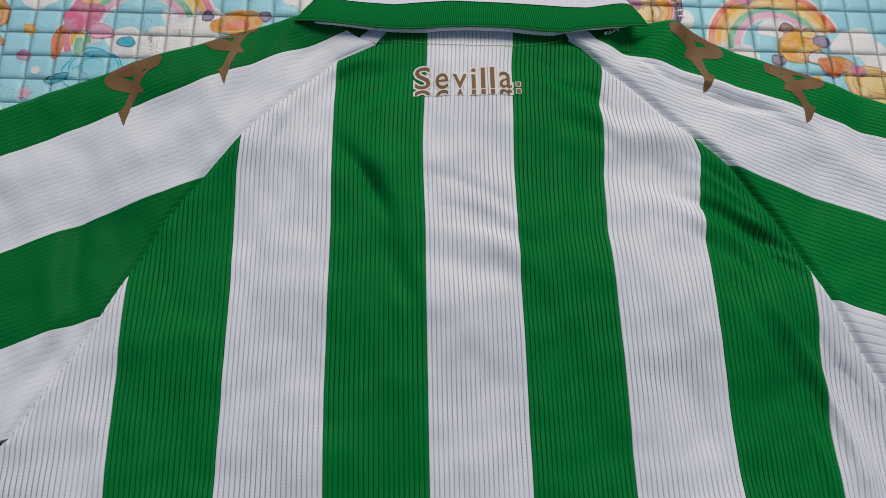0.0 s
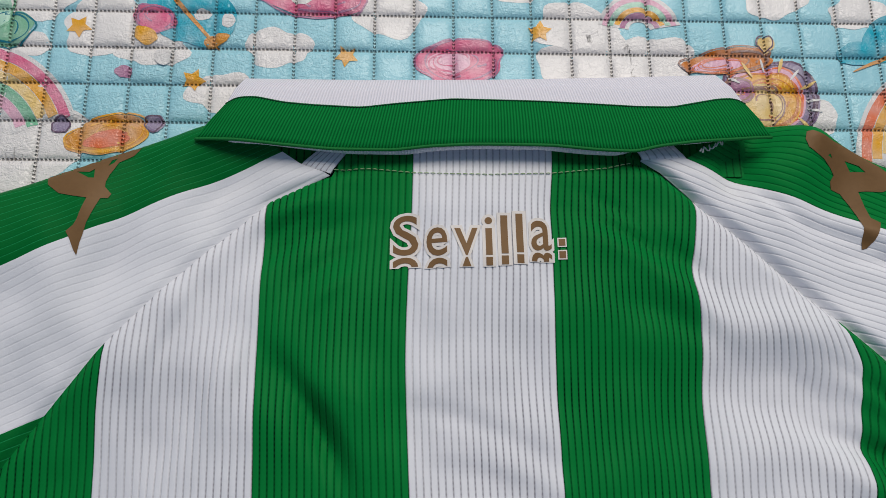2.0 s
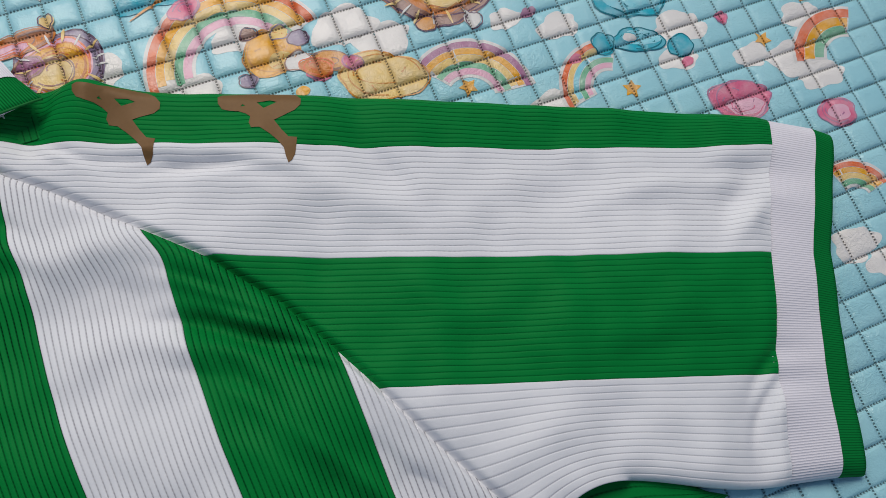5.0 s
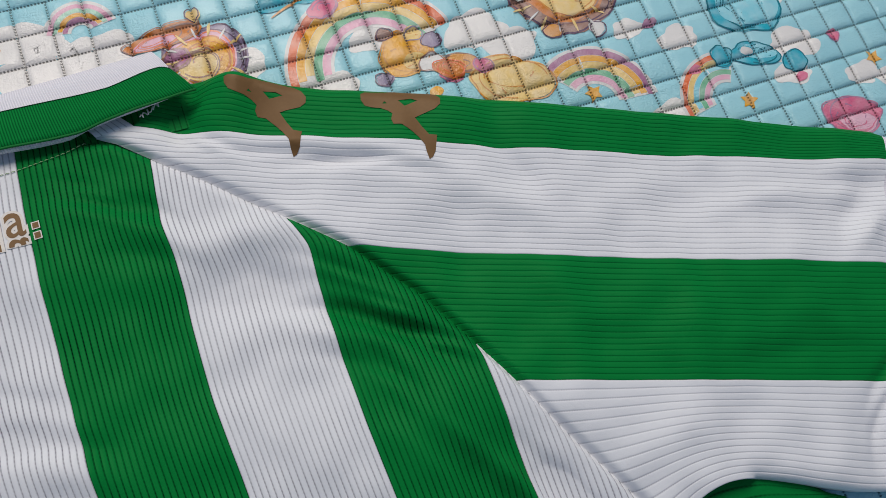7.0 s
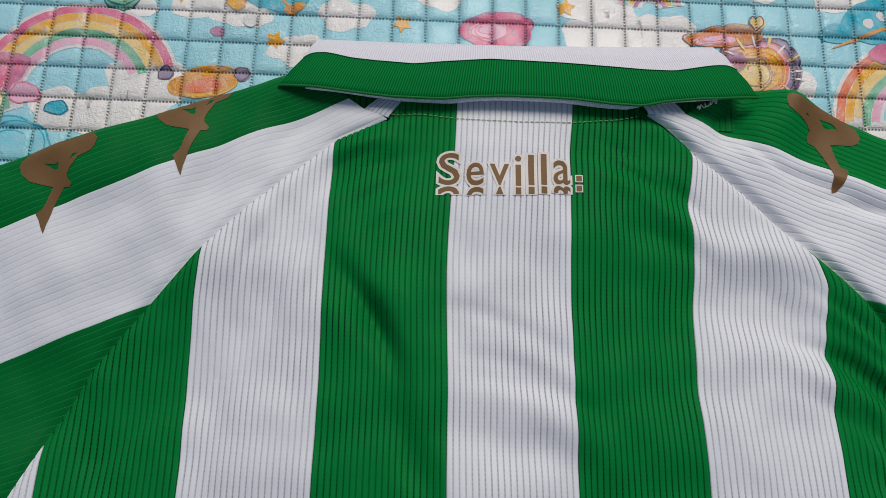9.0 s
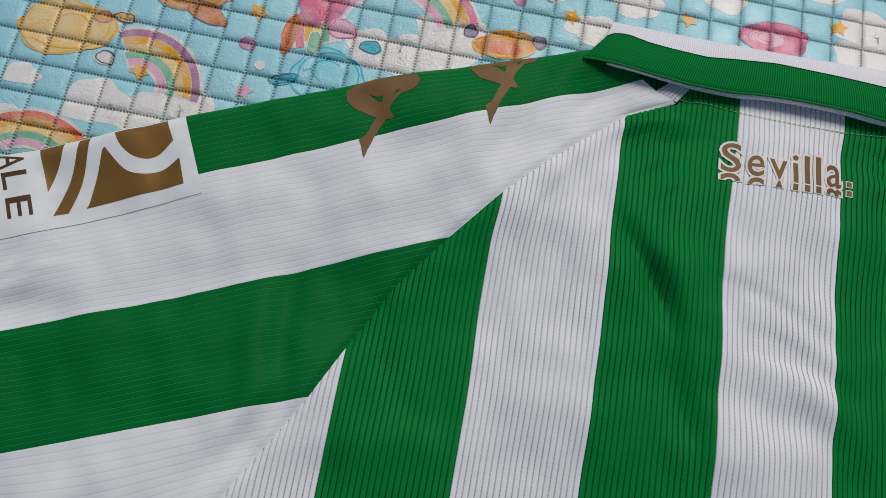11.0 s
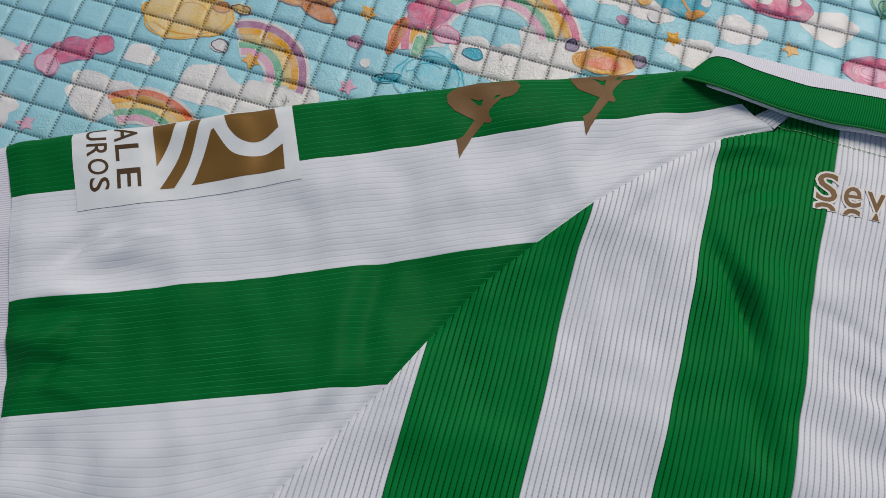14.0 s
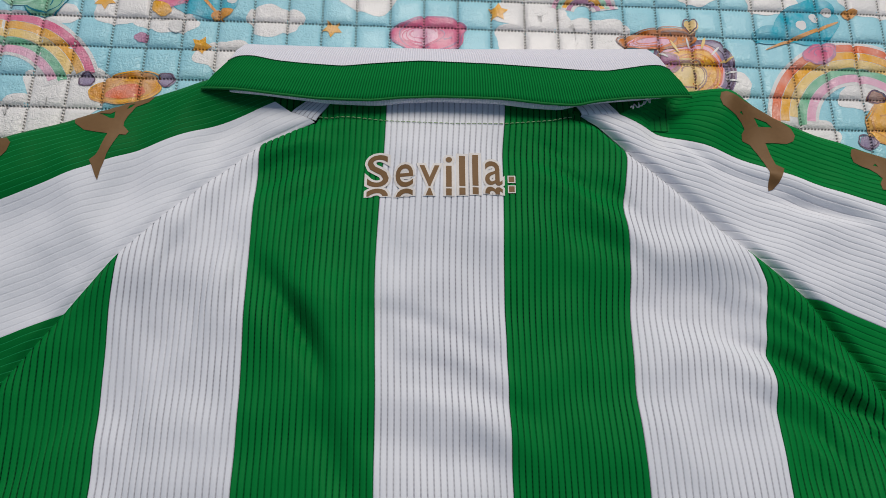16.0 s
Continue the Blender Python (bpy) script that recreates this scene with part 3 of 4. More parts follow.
def build_sleeve(d, side, relief):
    en = np.array(d["end"])
    cols = 150
    u = np.linspace(0, 1, cols)
    for k, ribs in enumerate(SLEEVE_RIBS):
        q = np.r_[[(i + r) / ribs for i in range(ribs) for r in RIB], 1.0]
        dz = np.r_[np.tile(RIB_Z, ribs), RIB_Z[0]]
        v = k + q
        S = seam_starts(d, v)
        E = np.stack([np.interp(v, range(5), en[:, i]) for i in (0, 1)], -1)
        length = np.hypot(*(S - E).T)
        run = np.minimum(length.max() * (1 - u)[None, :], length[:, None])      # distance from the cuff
        P = E[:, None, :] + ((S - E) / length[:, None])[:, None, :] * run[..., None]
        w = 1 - run / length[:, None]
        bend = np.interp(v, (0, 1, 2, 3, 4), (d["bow"], d["mid"], d["low"], 0.0, d["sag"]))
        P[..., 1] += bend[:, None] * np.abs(np.sin(math.pi * np.clip(w, 0, 1) ** np.interp(v, (3, 4), (1, d["skew"]))[:, None])) ** np.interp(v, (0, 1, 3, 3.001), (d["full"], 1, 1, 2))[:, None]
        P[..., 1] += (d["peak"] * np.clip(1 - v, 0, 1))[:, None] * np.exp(-((w - 0.07) / 0.045) ** 2)
        P[..., 1] += (d["dip"] * np.clip(1 - np.abs(v - 1) / np.where(v < 1, 0.6, 0.3), 0, 1))[:, None] * np.exp(-(w / 0.09) ** 2)
        X, Y = P[..., 0], P[..., 1]
        Z = sleeve_z(d, X, Y) + relief * dz[:, None]
        Z = Z - 0.0012 * np.exp(-((1 - u) / 0.012) ** 2)[None, :]
        verts = [np.stack([X, Y, Z], -1)]
        no = (q * ribs)
        if k in (0, 3):          # the cloth turns under at the folded edge
            row = 0 if k == 0 else -1
            inward = (verts[0][4] - verts[0][0]) if k == 0 else (verts[0][-5] - verts[0][-1])
            under = verts[0][row] + inward * 0.9
            under[:, 2] = 0.0008
            lowest = verts[0][row].copy()
            lowest[:, 2] = 0.0012
            extra = np.stack([under, lowest])
            if k == 0:
                verts = [np.concatenate([extra, verts[0]])]
                no = np.r_[no[0], no[0], no]
            else:
                verts = [np.concatenate([verts[0], extra[::-1]])]
                no = np.r_[no, no[-1], no[-1]]
        V = verts[0]
        uv = np.stack([np.broadcast_to(no[:, None], V.shape[:2]), np.broadcast_to(u[None, :] * 0.34, V.shape[:2])], -1).reshape(-1, 2)
        faces = grid_faces(*V.shape[:2])
        if side < 0:
            faces = [f[::-1] for f in faces]
        part("sleeve_stripe", mesh_of("sleeve_stripe", V.reshape(-1, 3), faces, uv), (GREEN_LIT_RIBS if side < 0 else GREEN_SOFT_SHADE) if k % 2 == 0 else (WHITE_FAINT_SHADE if side < 0 else WHITE_SOFT_SHADE), shirt,
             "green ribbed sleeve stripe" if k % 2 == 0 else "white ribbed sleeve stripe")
    # cuff: a white ribbed band with a green ribbed edge
    n = 901
    a, b, c = along(d["end"], n), along(d["white"], n), along(d["trim"], n)

    def band(name, p, q, z0, z1, mat, parent, label, close, relief):
        w = np.linspace(0, 1, 7)
        Q = p[None] + (q - p)[None] * w[:, None, None]
        X, Y = Q[..., 0], Q[..., 1]
        ends = np.minimum(np.linspace(0, 1, n), np.linspace(1, 0, n)) * 0.19
        down = 0.30 + 0.70 * rolled(ends, 0.010)
        first = z0 * down if np.ndim(z0) == 0 else z0
        Z = first[None, :] * (1 - w)[:, None] + (z1 * down)[None, :] * w[:, None] + 0.0004 * np.sin(np.linspace(0, 30, n))[None, :]
        Z = Z + relief * 0.00018 * np.abs(np.sin(np.linspace(0, 150 * math.pi, n)))[None, :]
        V = np.stack([X, Y, Z], -1)
        if close:
            low = V[-1].copy()
            low[:, 2] = 0.001
            V = np.concatenate([V, low[None]])
        uv = np.stack([np.broadcast_to(np.linspace(0, 150, n)[None, :], V.shape[:2]), np.broadcast_to(np.linspace(0, 1, V.shape[0])[:, None], V.shape[:2])], -1).reshape(-1, 2)
        faces = grid_faces(*V.shape[:2])
        if side < 0:
            faces = [f[::-1] for f in faces]
        return part(name, mesh_of(name, V.reshape(-1, 3), faces, uv), mat, parent, label)

    cuff = band("cuff", a + (a - b) * 0.09, b, sleeve_z(d, a[:, 0], a[:, 1]) - 0.0022, 0.0128, WHITE_RIB, shirt, "white ribbed cuff band", False, 0.35)
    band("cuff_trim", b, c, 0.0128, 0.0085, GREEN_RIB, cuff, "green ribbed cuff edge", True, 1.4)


build_sleeve(SLEEVE_L, -1, 0.10)
build_sleeve(SLEEVE_R, 1, 0.5)

# collar
LOW_EDGE = [(-0.119, 0.0135), (-0.102, 0.013), (-0.083, 0.011), (-0.063, 0.0095), (-0.036, 0.0095), (-0.022, 0.0112), (-0.005, 0.012), (0.031, 0.012), (0.050, 0.0105), (0.066, 0.010),
            (0.076, 0.0125), (0.092, 0.0145), (0.108, 0.0155), (0.125, 0.017)]
FOLD_EDGE = [(-0.108, 0.030), (-0.104, 0.033), (-0.096, 0.0335), (-0.084, 0.031), (-0.072, 0.030), (-0.051, 0.029), (-0.036, 0.031), (-0.012, 0.0335), (0.025, 0.033), (0.049, 0.032), (0.069, 0.031), (0.084, 0.031),
             (0.094, 0.033), (0.104, 0.035), (0.112, 0.0355), (0.116, 0.033)]
BACK_EDGE = [(-0.103, 0.048), (-0.055, 0.048), (0.005, 0.049), (0.064, 0.051), (0.109, 0.053)]


def smooth_line(line, n):
    p = along(line, n)
    for _ in range(max(12, n * n // 5600)):
        p[1:-1] = 0.25 * p[:-2] + 0.5 * p[1:-1] + 0.25 * p[2:]
    return p


def strip(name, rails, mat, parent, label, ribs, flip=False, relief=0.00006):
    """A ribbed strip over three or more rails of (points, heights)."""
    n = len(rails[0][0])
    V = np.stack([np.concatenate([p, np.broadcast_to(np.asarray(z), (n,))[:, None]], -1) for p, z in rails])
    fine = []
    for i in range(len(V) - 1):
        for w in np.linspace(0, 1, 5)[:-1]:
            fine.append(V[i] * (1 - w) + V[i + 1] * w)
    fine.append(V[-1])
    V = np.stack(fine)
    V[..., 2] += relief * (np.abs(np.sin(np.linspace(0, ribs, n) * math.pi)) - 0.5)[None, :]
    uv = np.stack([np.broadcast_to(np.linspace(0, ribs, n)[None, :], V.shape[:2]), np.broadcast_to(np.linspace(0, 1, len(V))[:, None], V.shape[:2])], -1).reshape(-1, 2)
    faces = grid_faces(*V.shape[:2])
    if flip:
        faces = [f[::-1] for f in faces]
    return part(name, mesh_of(name, V.reshape(-1, 3), faces, uv), mat, parent, label)


def build_collar():
    n = 1081
    low, fold, back = smooth_line(LOW_EDGE, n), smooth_line(FOLD_EDGE, n), smooth_line(BACK_EDGE, n)
    t = np.linspace(0, 1, n)
    zl = 0.0192 + 0.0006 * np.sin(t * 15)
    zl = zl - 0.001 * (1 - rolled(np.minimum(t, 1 - t), 0.06))
    zf = 0.0160 + 0.0 * t
    mid = (low + fold) / 2
    collar = strip("collar", [(fold, zf + 0.0002), ((fold + back) / 2, 0.0125), (back, 0.0045), (back + (0, 0.0006), 0.0005)], WHITE_RIB, shirt, "white ribbed collar band laid back", 180, True)
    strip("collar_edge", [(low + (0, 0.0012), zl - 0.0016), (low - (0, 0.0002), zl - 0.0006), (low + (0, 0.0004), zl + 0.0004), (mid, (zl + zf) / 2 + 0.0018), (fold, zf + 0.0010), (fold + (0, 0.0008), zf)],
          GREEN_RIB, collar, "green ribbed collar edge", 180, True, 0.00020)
    beat = np.abs(np.sin(np.arange(n) * 0.55))
    rim = [(x, y - 0.0004, z + 0.0003 * b) for (x, y), z, b in zip(low[::2], zl[::2], beat[::2])]
    part("collar_piping", tube(rim, 0.00075, 6), GREEN_CORD, collar, "overlocked green cord along the collar edge")
    join = [(x, y - 0.0002, 0.0170 + 0.0004 * b) for (x, y), b in zip(fold[::2], beat[::2])]
    part("collar_seam", tube(join, 0.00024, 5), SEAM_CORD, collar, "dark green join between the two collar bands")
    # underside and stand of the collar, seen in the shade below the edge
    fade = rolled(np.minimum(t * 2.2, 1 - t), 0.22)
    inner = low.copy()
    inner[:, 0] *= 0.89
    strip("collar_stand", [(inner + (0, 0.0012), zl - 0.0016), (inner + (0.0, -0.0004), zl - 0.0016 - 0.0014 * fade), (inner + (0.0, -0.0006), zl - 0.0016 - 0.0034 * fade), (inner + (0.0, 0.004), zl - 0.0020 - 0.008 * fade), (inner + (0.0, 0.010), 0.0085)], WHITE_RIB, collar, "shaded white inside of the collar", 165, True)


build_collar()

# green lining inside the neck, in the shade between the collar and the shoulders
for x0, x1 in ((-0.088, -0.046), (0.045, 0.118)):
    gx, gy = np.meshgrid(np.linspace(x0, x1, 25), np.linspace(0.003, 0.022, 13), indexing="ij")
    gz = (0.0085 if x0 < 0 else 0.0070) + 0.0009 * np.sin(gx * 210) * np.sin((gy + 0.002) / 0.024 * math.pi)
    lining_uv = np.stack([(gx - x0) / 0.0032, gy], -1).reshape(-1, 2)
    part("neck_lining", mesh_of("neck_lining", np.stack([gx, gy, gz], -1).reshape(-1, 3), [f[::-1] for f in grid_faces(25, 13)], lining_uv), GREEN, shirt, "green lining inside the neck")


# white ends of the sleeve stripes that run on under the collar, past the neck seam
for corners, lean in ((((-0.0765, 0.0048), (-0.0635, 0.0012), (-0.0520, 0.0180), (-0.0635, 0.0180)), -1), (((0.0705, 0.0088), (0.0905, 0.0088), (0.0835, 0.0190), (0.0650, 0.0190)), 1)):
    a, b, c, d = (np.array(p) for p in corners)
    u, w = np.linspace(0, 1, 43)[:, None, None], np.linspace(0, 1, 9)[None, :, None]
    P = (a * (1 - u) + b * u) * (1 - w) + (d * (1 - u) + c * u) * w
    Z = 0.0132 - 0.0035 * w[..., 0] - 0.0010 * (2 * u[..., 0] - 1) ** 2 - 0.00025 * (np.abs(np.sin(u[..., 0] * 6 * math.pi)) < 0.25) - 0.0014 * np.exp(-(w[..., 0] / 0.10) ** 2)
    tab_uv = np.stack([np.broadcast_to(u[..., 0] * 6, Z.shape), P[..., 1]], -1).reshape(-1, 2)
    part("neck_tab", mesh_of("neck_tab", np.concatenate([P, Z[..., None]], -1).reshape(-1, 3), [f[::-1] for f in grid_faces(43, 9)], tab_uv), WHITE, shirt, "white end of the sleeve stripe under the collar")

# ---- prints on the shirt ----
CUTS = [i * 0.0022 for i in range(-250, 250)]


def back_z(x, y):
    return cloth(x, y)


def transfer(name, poly, height, mat, parent, lift, label="", holes=()):
    bm = sliced(poly, CUTS, CUTS, holes)
    drape(bm, height, lift)
    return part(name, bm, mat, parent, label)


def drape(bm, height, lift):
    bm.verts.ensure_lookup_table()
    xs, ys = np.array([v.co.x for v in bm.verts]), np.array([v.co.y for v in bm.verts])
    for v, z in zip(bm.verts, height(xs, ys)):
        v.co.z = float(z) + lift


def glyph(char, bold):
    """A letter of the built-in font as a flat bmesh, scaled into a unit box by its own unemboldened bounds."""
    bounds = None
    for offset in (0.0, bold):
        cu = bpy.data.curves.new("glyph", "FONT")
        cu.body, cu.offset, cu.resolution_u = char, offset, 4
        ob = bpy.data.objects.new("glyph", cu)
        me = bpy.data.meshes.new_from_object(ob)
        co = np.array([v.co[:] for v in me.vertices])
        if bounds is None:
            bounds = co.min(0), co.max(0)
        bm = bmesh.new()
        bm.from_mesh(me)
        bpy.data.objects.remove(ob)
        bpy.data.curves.remove(cu)
        bpy.data.meshes.remove(me)
        if offset == 0.0 and bold != 0.0:
            bm.free()
    lo, hi = bounds
    for v in bm.verts:
        v.co.x, v.co.y, v.co.z = (v.co.x - lo[0]) / (hi[0] - lo[0]), (v.co.y - lo[1]) / (hi[1] - lo[1]), 0
    return bm


def keep_below(bm, y):
    bmesh.ops.bisect_plane(bm, geom=bm.verts[:] + bm.edges[:] + bm.faces[:], dist=1e-6, plane_co=(0, y, 0), plane_no=(0, 1, 0), clear_outer=True)


def lay(bm, place, height, lift, name, mat, parent, label=""):
    for v in bm.verts:
        v.co.x, v.co.y = place(v.co.x, v.co.y)
    for axis in (0, 1):
        lo, hi = min(v.co[axis] for v in bm.verts), max(v.co[axis] for v in bm.verts)
        for c in CUTS:
            if lo < c < hi:
                bmesh.ops.bisect_plane(bm, geom=bm.verts[:] + bm.edges[:] + bm.faces[:], dist=1e-7,
                                       plane_co=(c, 0, 0) if axis == 0 else (0, c, 0), plane_no=(1, 0, 0) if axis == 0 else (0, 1, 0))
    bmesh.ops.recalc_face_normals(bm, faces=bm.faces[:])
    for f in bm.faces:
        if f.normal.z < 0:
            f.normal_flip()
        f.smooth = True
    drape(bm, height, lift)
    return part(name, bm, mat, parent, label)


# the word: each letter with its box (left, right, top, bottom) in tenths of a millimetre, and the foot of its mirrored echo
WORD = [("S", 13, 127, 5, 190, 246), ("e", 167, 260, 70, 199, 254), ("v", 296, 400, 77, 204, 257), ("i", 437, 469, 27, 204, 254),
        ("l", 511, 540, 19, 198, 250), ("l", 583, 612, 11, 192, 244), ("a", 652, 746, 43, 182, 234)]
UNIT = 8.93e-5


def word_place(left, right, top, bottom, flip):
    def place(a, b):
        px = left + (right - left) * a
        py = (bottom - (bottom - top) * b) if not flip else bottom + 13 + (bottom - top) * b
        return -0.0378 + px * UNIT, -0.0180 - py * 9.3e-5 + px * UNIT * 0.03
    return place


def build_word():
    for char, l, r, t, b, foot in WORD:
        narrow = char in "il"
        first = None
        for flip in (False, True):
            for mat, bold, lift, nm in ((CREAM, 0.056, 0.0004, "letter"), (BRONZE, 0.006, 0.00055, "letter_face")):
                bm = glyph(char, bold)
                if flip:
                    share = (foot - b - 13) / (b - t)
                    keep_below(bm, share + (0.03 if nm == "letter" else 0.0))
                ob = lay(bm, word_place(l, r, t, b, flip), back_z, lift, nm if not flip else nm.replace("letter", "letter_echo") if nm == "letter" else "echo_face",
                         mat, shirt if nm == "letter" else first, "cream-edged bronze letter" if nm == "letter" and not flip else "")
                if nm == "letter":
                    first = ob
    for top in (128, 186):           # the full stop and its echo
        for g, mat, lift in ((6, CREAM, 0.0004), (0, BRONZE, 0.00055)):
            box = [word_place(0, 1, 0, 1, False)(x, 1 - y) for x, y in ((782 - g, top - g), (813 + g, top - g), (813 + g, top + 32 + g), (782 - g, top + 32 + g))]
            ob = transfer("full_stop" if g else "full_stop_face", box, back_z, mat, shirt if g else dot, lift)
            dot = ob


build_word()

# bronze marks along the shoulder folds
MARK = [(-21.6, 19.5), (-20.6, 23.0), (-18.0, 23.8), (-12.3, 22.2), (-7.6, 20.9), (-4.3, 20.8), (4.7, 18.3), (14.2, 14.3), (17.4, 11.3), (18.8, 7.3), (17.4, 4.0), (13.7, 2.0), (5.7, 1.0), (1.9, 0.3), (3.7, -6.0), (5.7, -11.0),
        (9.7, -12.7), (8.0, -16.3), (5.7, -21.2), (2.9, -24.4), (0.8, -25.2), (0.9, -21.0), (1.5, -16.0), (-0.3, -11.0), (-2.5, -7.0), (-6.3, -1.6), (-10.3, -0.3), (-10.5, 3.0), (-8.6, 6.2), (-10.3, 9.0), (-13.3, 11.8), (-17.3, 13.7), (-20.6, 15.8)]
MARK_GAP = [(-3.0, 13.2), (3.7, 12.0), (6.7, 9.8), (-0.8, 8.8)]
MARK_BACK = [(-18.7, 9.7), (-17.2, 13.0), (-14.4, 16.6), (-10.5, 20.0), (-1.5, 23.4), (2.4, 22.8), (7.6, 24.6), (12.4, 27.4), (15.8, 27.5), (18.6, 24.5), (17.6, 20.0), (15.8, 17.5), (10.4, 14.4), (9.0, 11.7), (7.4, 9.0), (6.3, 5.8), (6.4, 3.6), (9.2, 0.6),
             (8.2, -1.2), (5.4, -1.4), (3.4, -6.3), (1.3, -11.6), (0.3, -16.2), (-0.7, -19.5), (-1.6, -24.6), (-2.8, -22.4), (-4.6, -18.0), (-6.2, -15.2), (-3.6, -12.6), (-2.5, -10.4), (-1.2, -5.6), (0.2, -1.4), (-5.6, -0.4), (-11.7, 1.0), (-16.7, 4.8)]
BACK_GAP = [(-6.4, 10.7), (-3.4, 10.4), (-0.9, 10.2), (1.2, 11.6), (1.4, 7.6), (-0.7, 7.6)]
BACK_SLIT = [(6.4, 12.8), (7.4, 15.6), (9.6, 16.4), (8.6, 14.4)]
MARK_SLIT = [(-11.4, 14.0), (-10.0, 15.0), (-9.0, 13.2)]


def shoulder_mark(d, o, ex, ey, outline, gaps):
    """One mark, laid by its middle and its two leans (in thousandths); what passes the shoulder fold is cut off there."""
    fold = np.array(d["fold"])
    fold = fold[np.argsort(fold[:, 0])]

    def at(a, b):
        x, y = o[0] + (a * ex[0] + b * ey[0]) / 1000, o[1] + (a * ex[1] + b * ey[1]) / 1000
        return x, min(y, float(np.interp(x, fold[:, 0], fold[:, 1])) - 0.0004 + 0.00002 * a)
    transfer("shoulder_mark", [at(*p) for p in outline], lambda x, y: sleeve_z(d, x, y), BRONZE, shirt, 0.0003,
             "bronze transfer mark on the shoulder", [[at(*p) for p in gap] for gap in gaps])


shoulder_mark(SLEEVE_R, (0.1603, -0.0063), (0.94, -0.14), (-0.02, 0.99), MARK, (MARK_GAP, MARK_SLIT))
shoulder_mark(SLEEVE_R, (0.2263, -0.0315), (1.0, -0.01), (0.0, 0.99), MARK, (MARK_GAP, MARK_SLIT))
shoulder_mark(SLEEVE_L, (-0.1610, -0.0115), (1.0, 0.02), (0.0, 1.04), MARK_BACK, (BACK_GAP, BACK_SLIT))
shoulder_mark(SLEEVE_L, (-0.2225, -0.0447), (1.0, 0.0), (0.0, 1.0), MARK_BACK, (BACK_GAP, BACK_SLIT))

# sponsor patch on the sleeve
PATCH_O, PATCH_S, PATCH_T = (-0.406, -0.1545), (0.106, 0.050), (-0.023, 0.0455)


def on_patch(s, t):
    t *= 0.905
    return PATCH_O[0] + s * PATCH_S[0] + t * PATCH_T[0], PATCH_O[1] + s * PATCH_S[1] + t * PATCH_T[1]


def patch_z(x, y):
    return sleeve_z(SLEEVE_L, x, y)


def curve_through(points, n=5):
    """Rounded run through the given corner points."""
    p = np.array(points)
    out = []
    for i in range(len(p) - 1):
        a, b, c, e = p[max(i - 1, 0)], p[i], p[i + 1], p[min(i + 2, len(p) - 1)]
        for w in np.linspace(0, 1, n, endpoint=False):
            out.append(tuple(0.5 * (2 * b + (c - a) * w + (2 * a - 5 * b + 4 * c - e) * w ** 2 + (3 * b - a - 3 * c + e) * w ** 3)))
    return out + [tuple(p[-1])]


def build_patch():
    patch = transfer("sleeve_patch", [on_patch(s, t) for s, t in ((0, 0), (1, 0), (1, 0.985), (0, 0.985))], patch_z, VINYL, shirt, 0.0004, "white vinyl sleeve patch with bronze shapes")
    shapes = [
        curve_through([(.464, .97), (.425, .75), (.354, .455)]) + [(.354, .97)],
        curve_through([(.578, .97), (.50, .45), (.425, .15)]) + curve_through([(.362, .155), (.455, .53), (.53, .97)]),
        [(.50, .16), (.93, .16), (.935, .48)] + curve_through([(.925, .47), (.848, .385), (.76, .40), (.69, .52), (.632, .81)]) + curve_through([(.62, .79), (.58, .55), (.515, .20)]),
        [(.918, .965), (.926, .70)] + curve_through([(.92, .69), (.855, .58), (.797, .56), (.74, .64), (.70, .79), (.687, .955)])]
    for sh in shapes:
        transfer("bronze_shape", [on_patch(*p) for p in sh], patch_z, GOLD, patch, 0.00055)
    for word, s0, s1, spans in (("ALE", .185, .285, ((.975, .80), (.755, .56), (.45, .21))), ("UROS", .065, .150, ((.985, .83), (.785, .635), (.595, .41), (.365, .205)))):
        for char, (t0, t1) in zip(word, spans):
            lay(glyph(char, 0.008), lambda a, b: on_patch(s0 + (s1 - s0) * b, t0 + (t1 - t0) * a), patch_z, 0.00055, "patch_letter", DARK_INK, patch)


build_patch()

# ---- stitching, underarm and inside of the shirt ----


def stitch_run(line, step, length, r, mat, label):
    """One run of sewn thread: a row of short dashes over the cloth, joined as one thread."""
    n = int(np.hypot(*np.diff(np.array(line), axis=0).T).sum() / step)
    p = along(line, n * 4)
    joined = bmesh.new()
    for i in range(n - 1):
        a, b = p[4 * i], p[4 * i + 3]
        b = a + (b - a) / max(1e-9, np.hypot(*(b - a))) * length
        z = cloth(np.array([a[0], (a[0] + b[0]) / 2, b[0]]), np.array([a[1], (a[1] + b[1]) / 2, b[1]]))
        bit = tube([(a[0], a[1], z[0] + 0.0001), ((a[0] + b[0]) / 2, (a[1] + b[1]) / 2, z[1] + 0.0005), (b[0], b[1], z[2] + 0.0001)], r, 4)
        me = bpy.data.meshes.new("bit")
        bit.to_mesh(me)
        bit.free()
        joined.from_mesh(me)
        bpy.data.meshes.remove(me)
    part("stitching", joined, mat, shirt, label)


NECK = [(-0.062, 0.0028), (-0.046, 0.0030), (-0.028, 0.0014), (0.004, 0.0008), (0.031, 0.0020), (0.055, 0.0045), (0.068, 0.0078)]
stitch_run(NECK, 0.0027, 0.0019, 0.00022, THREAD, "pale green stitching along the neck seam")


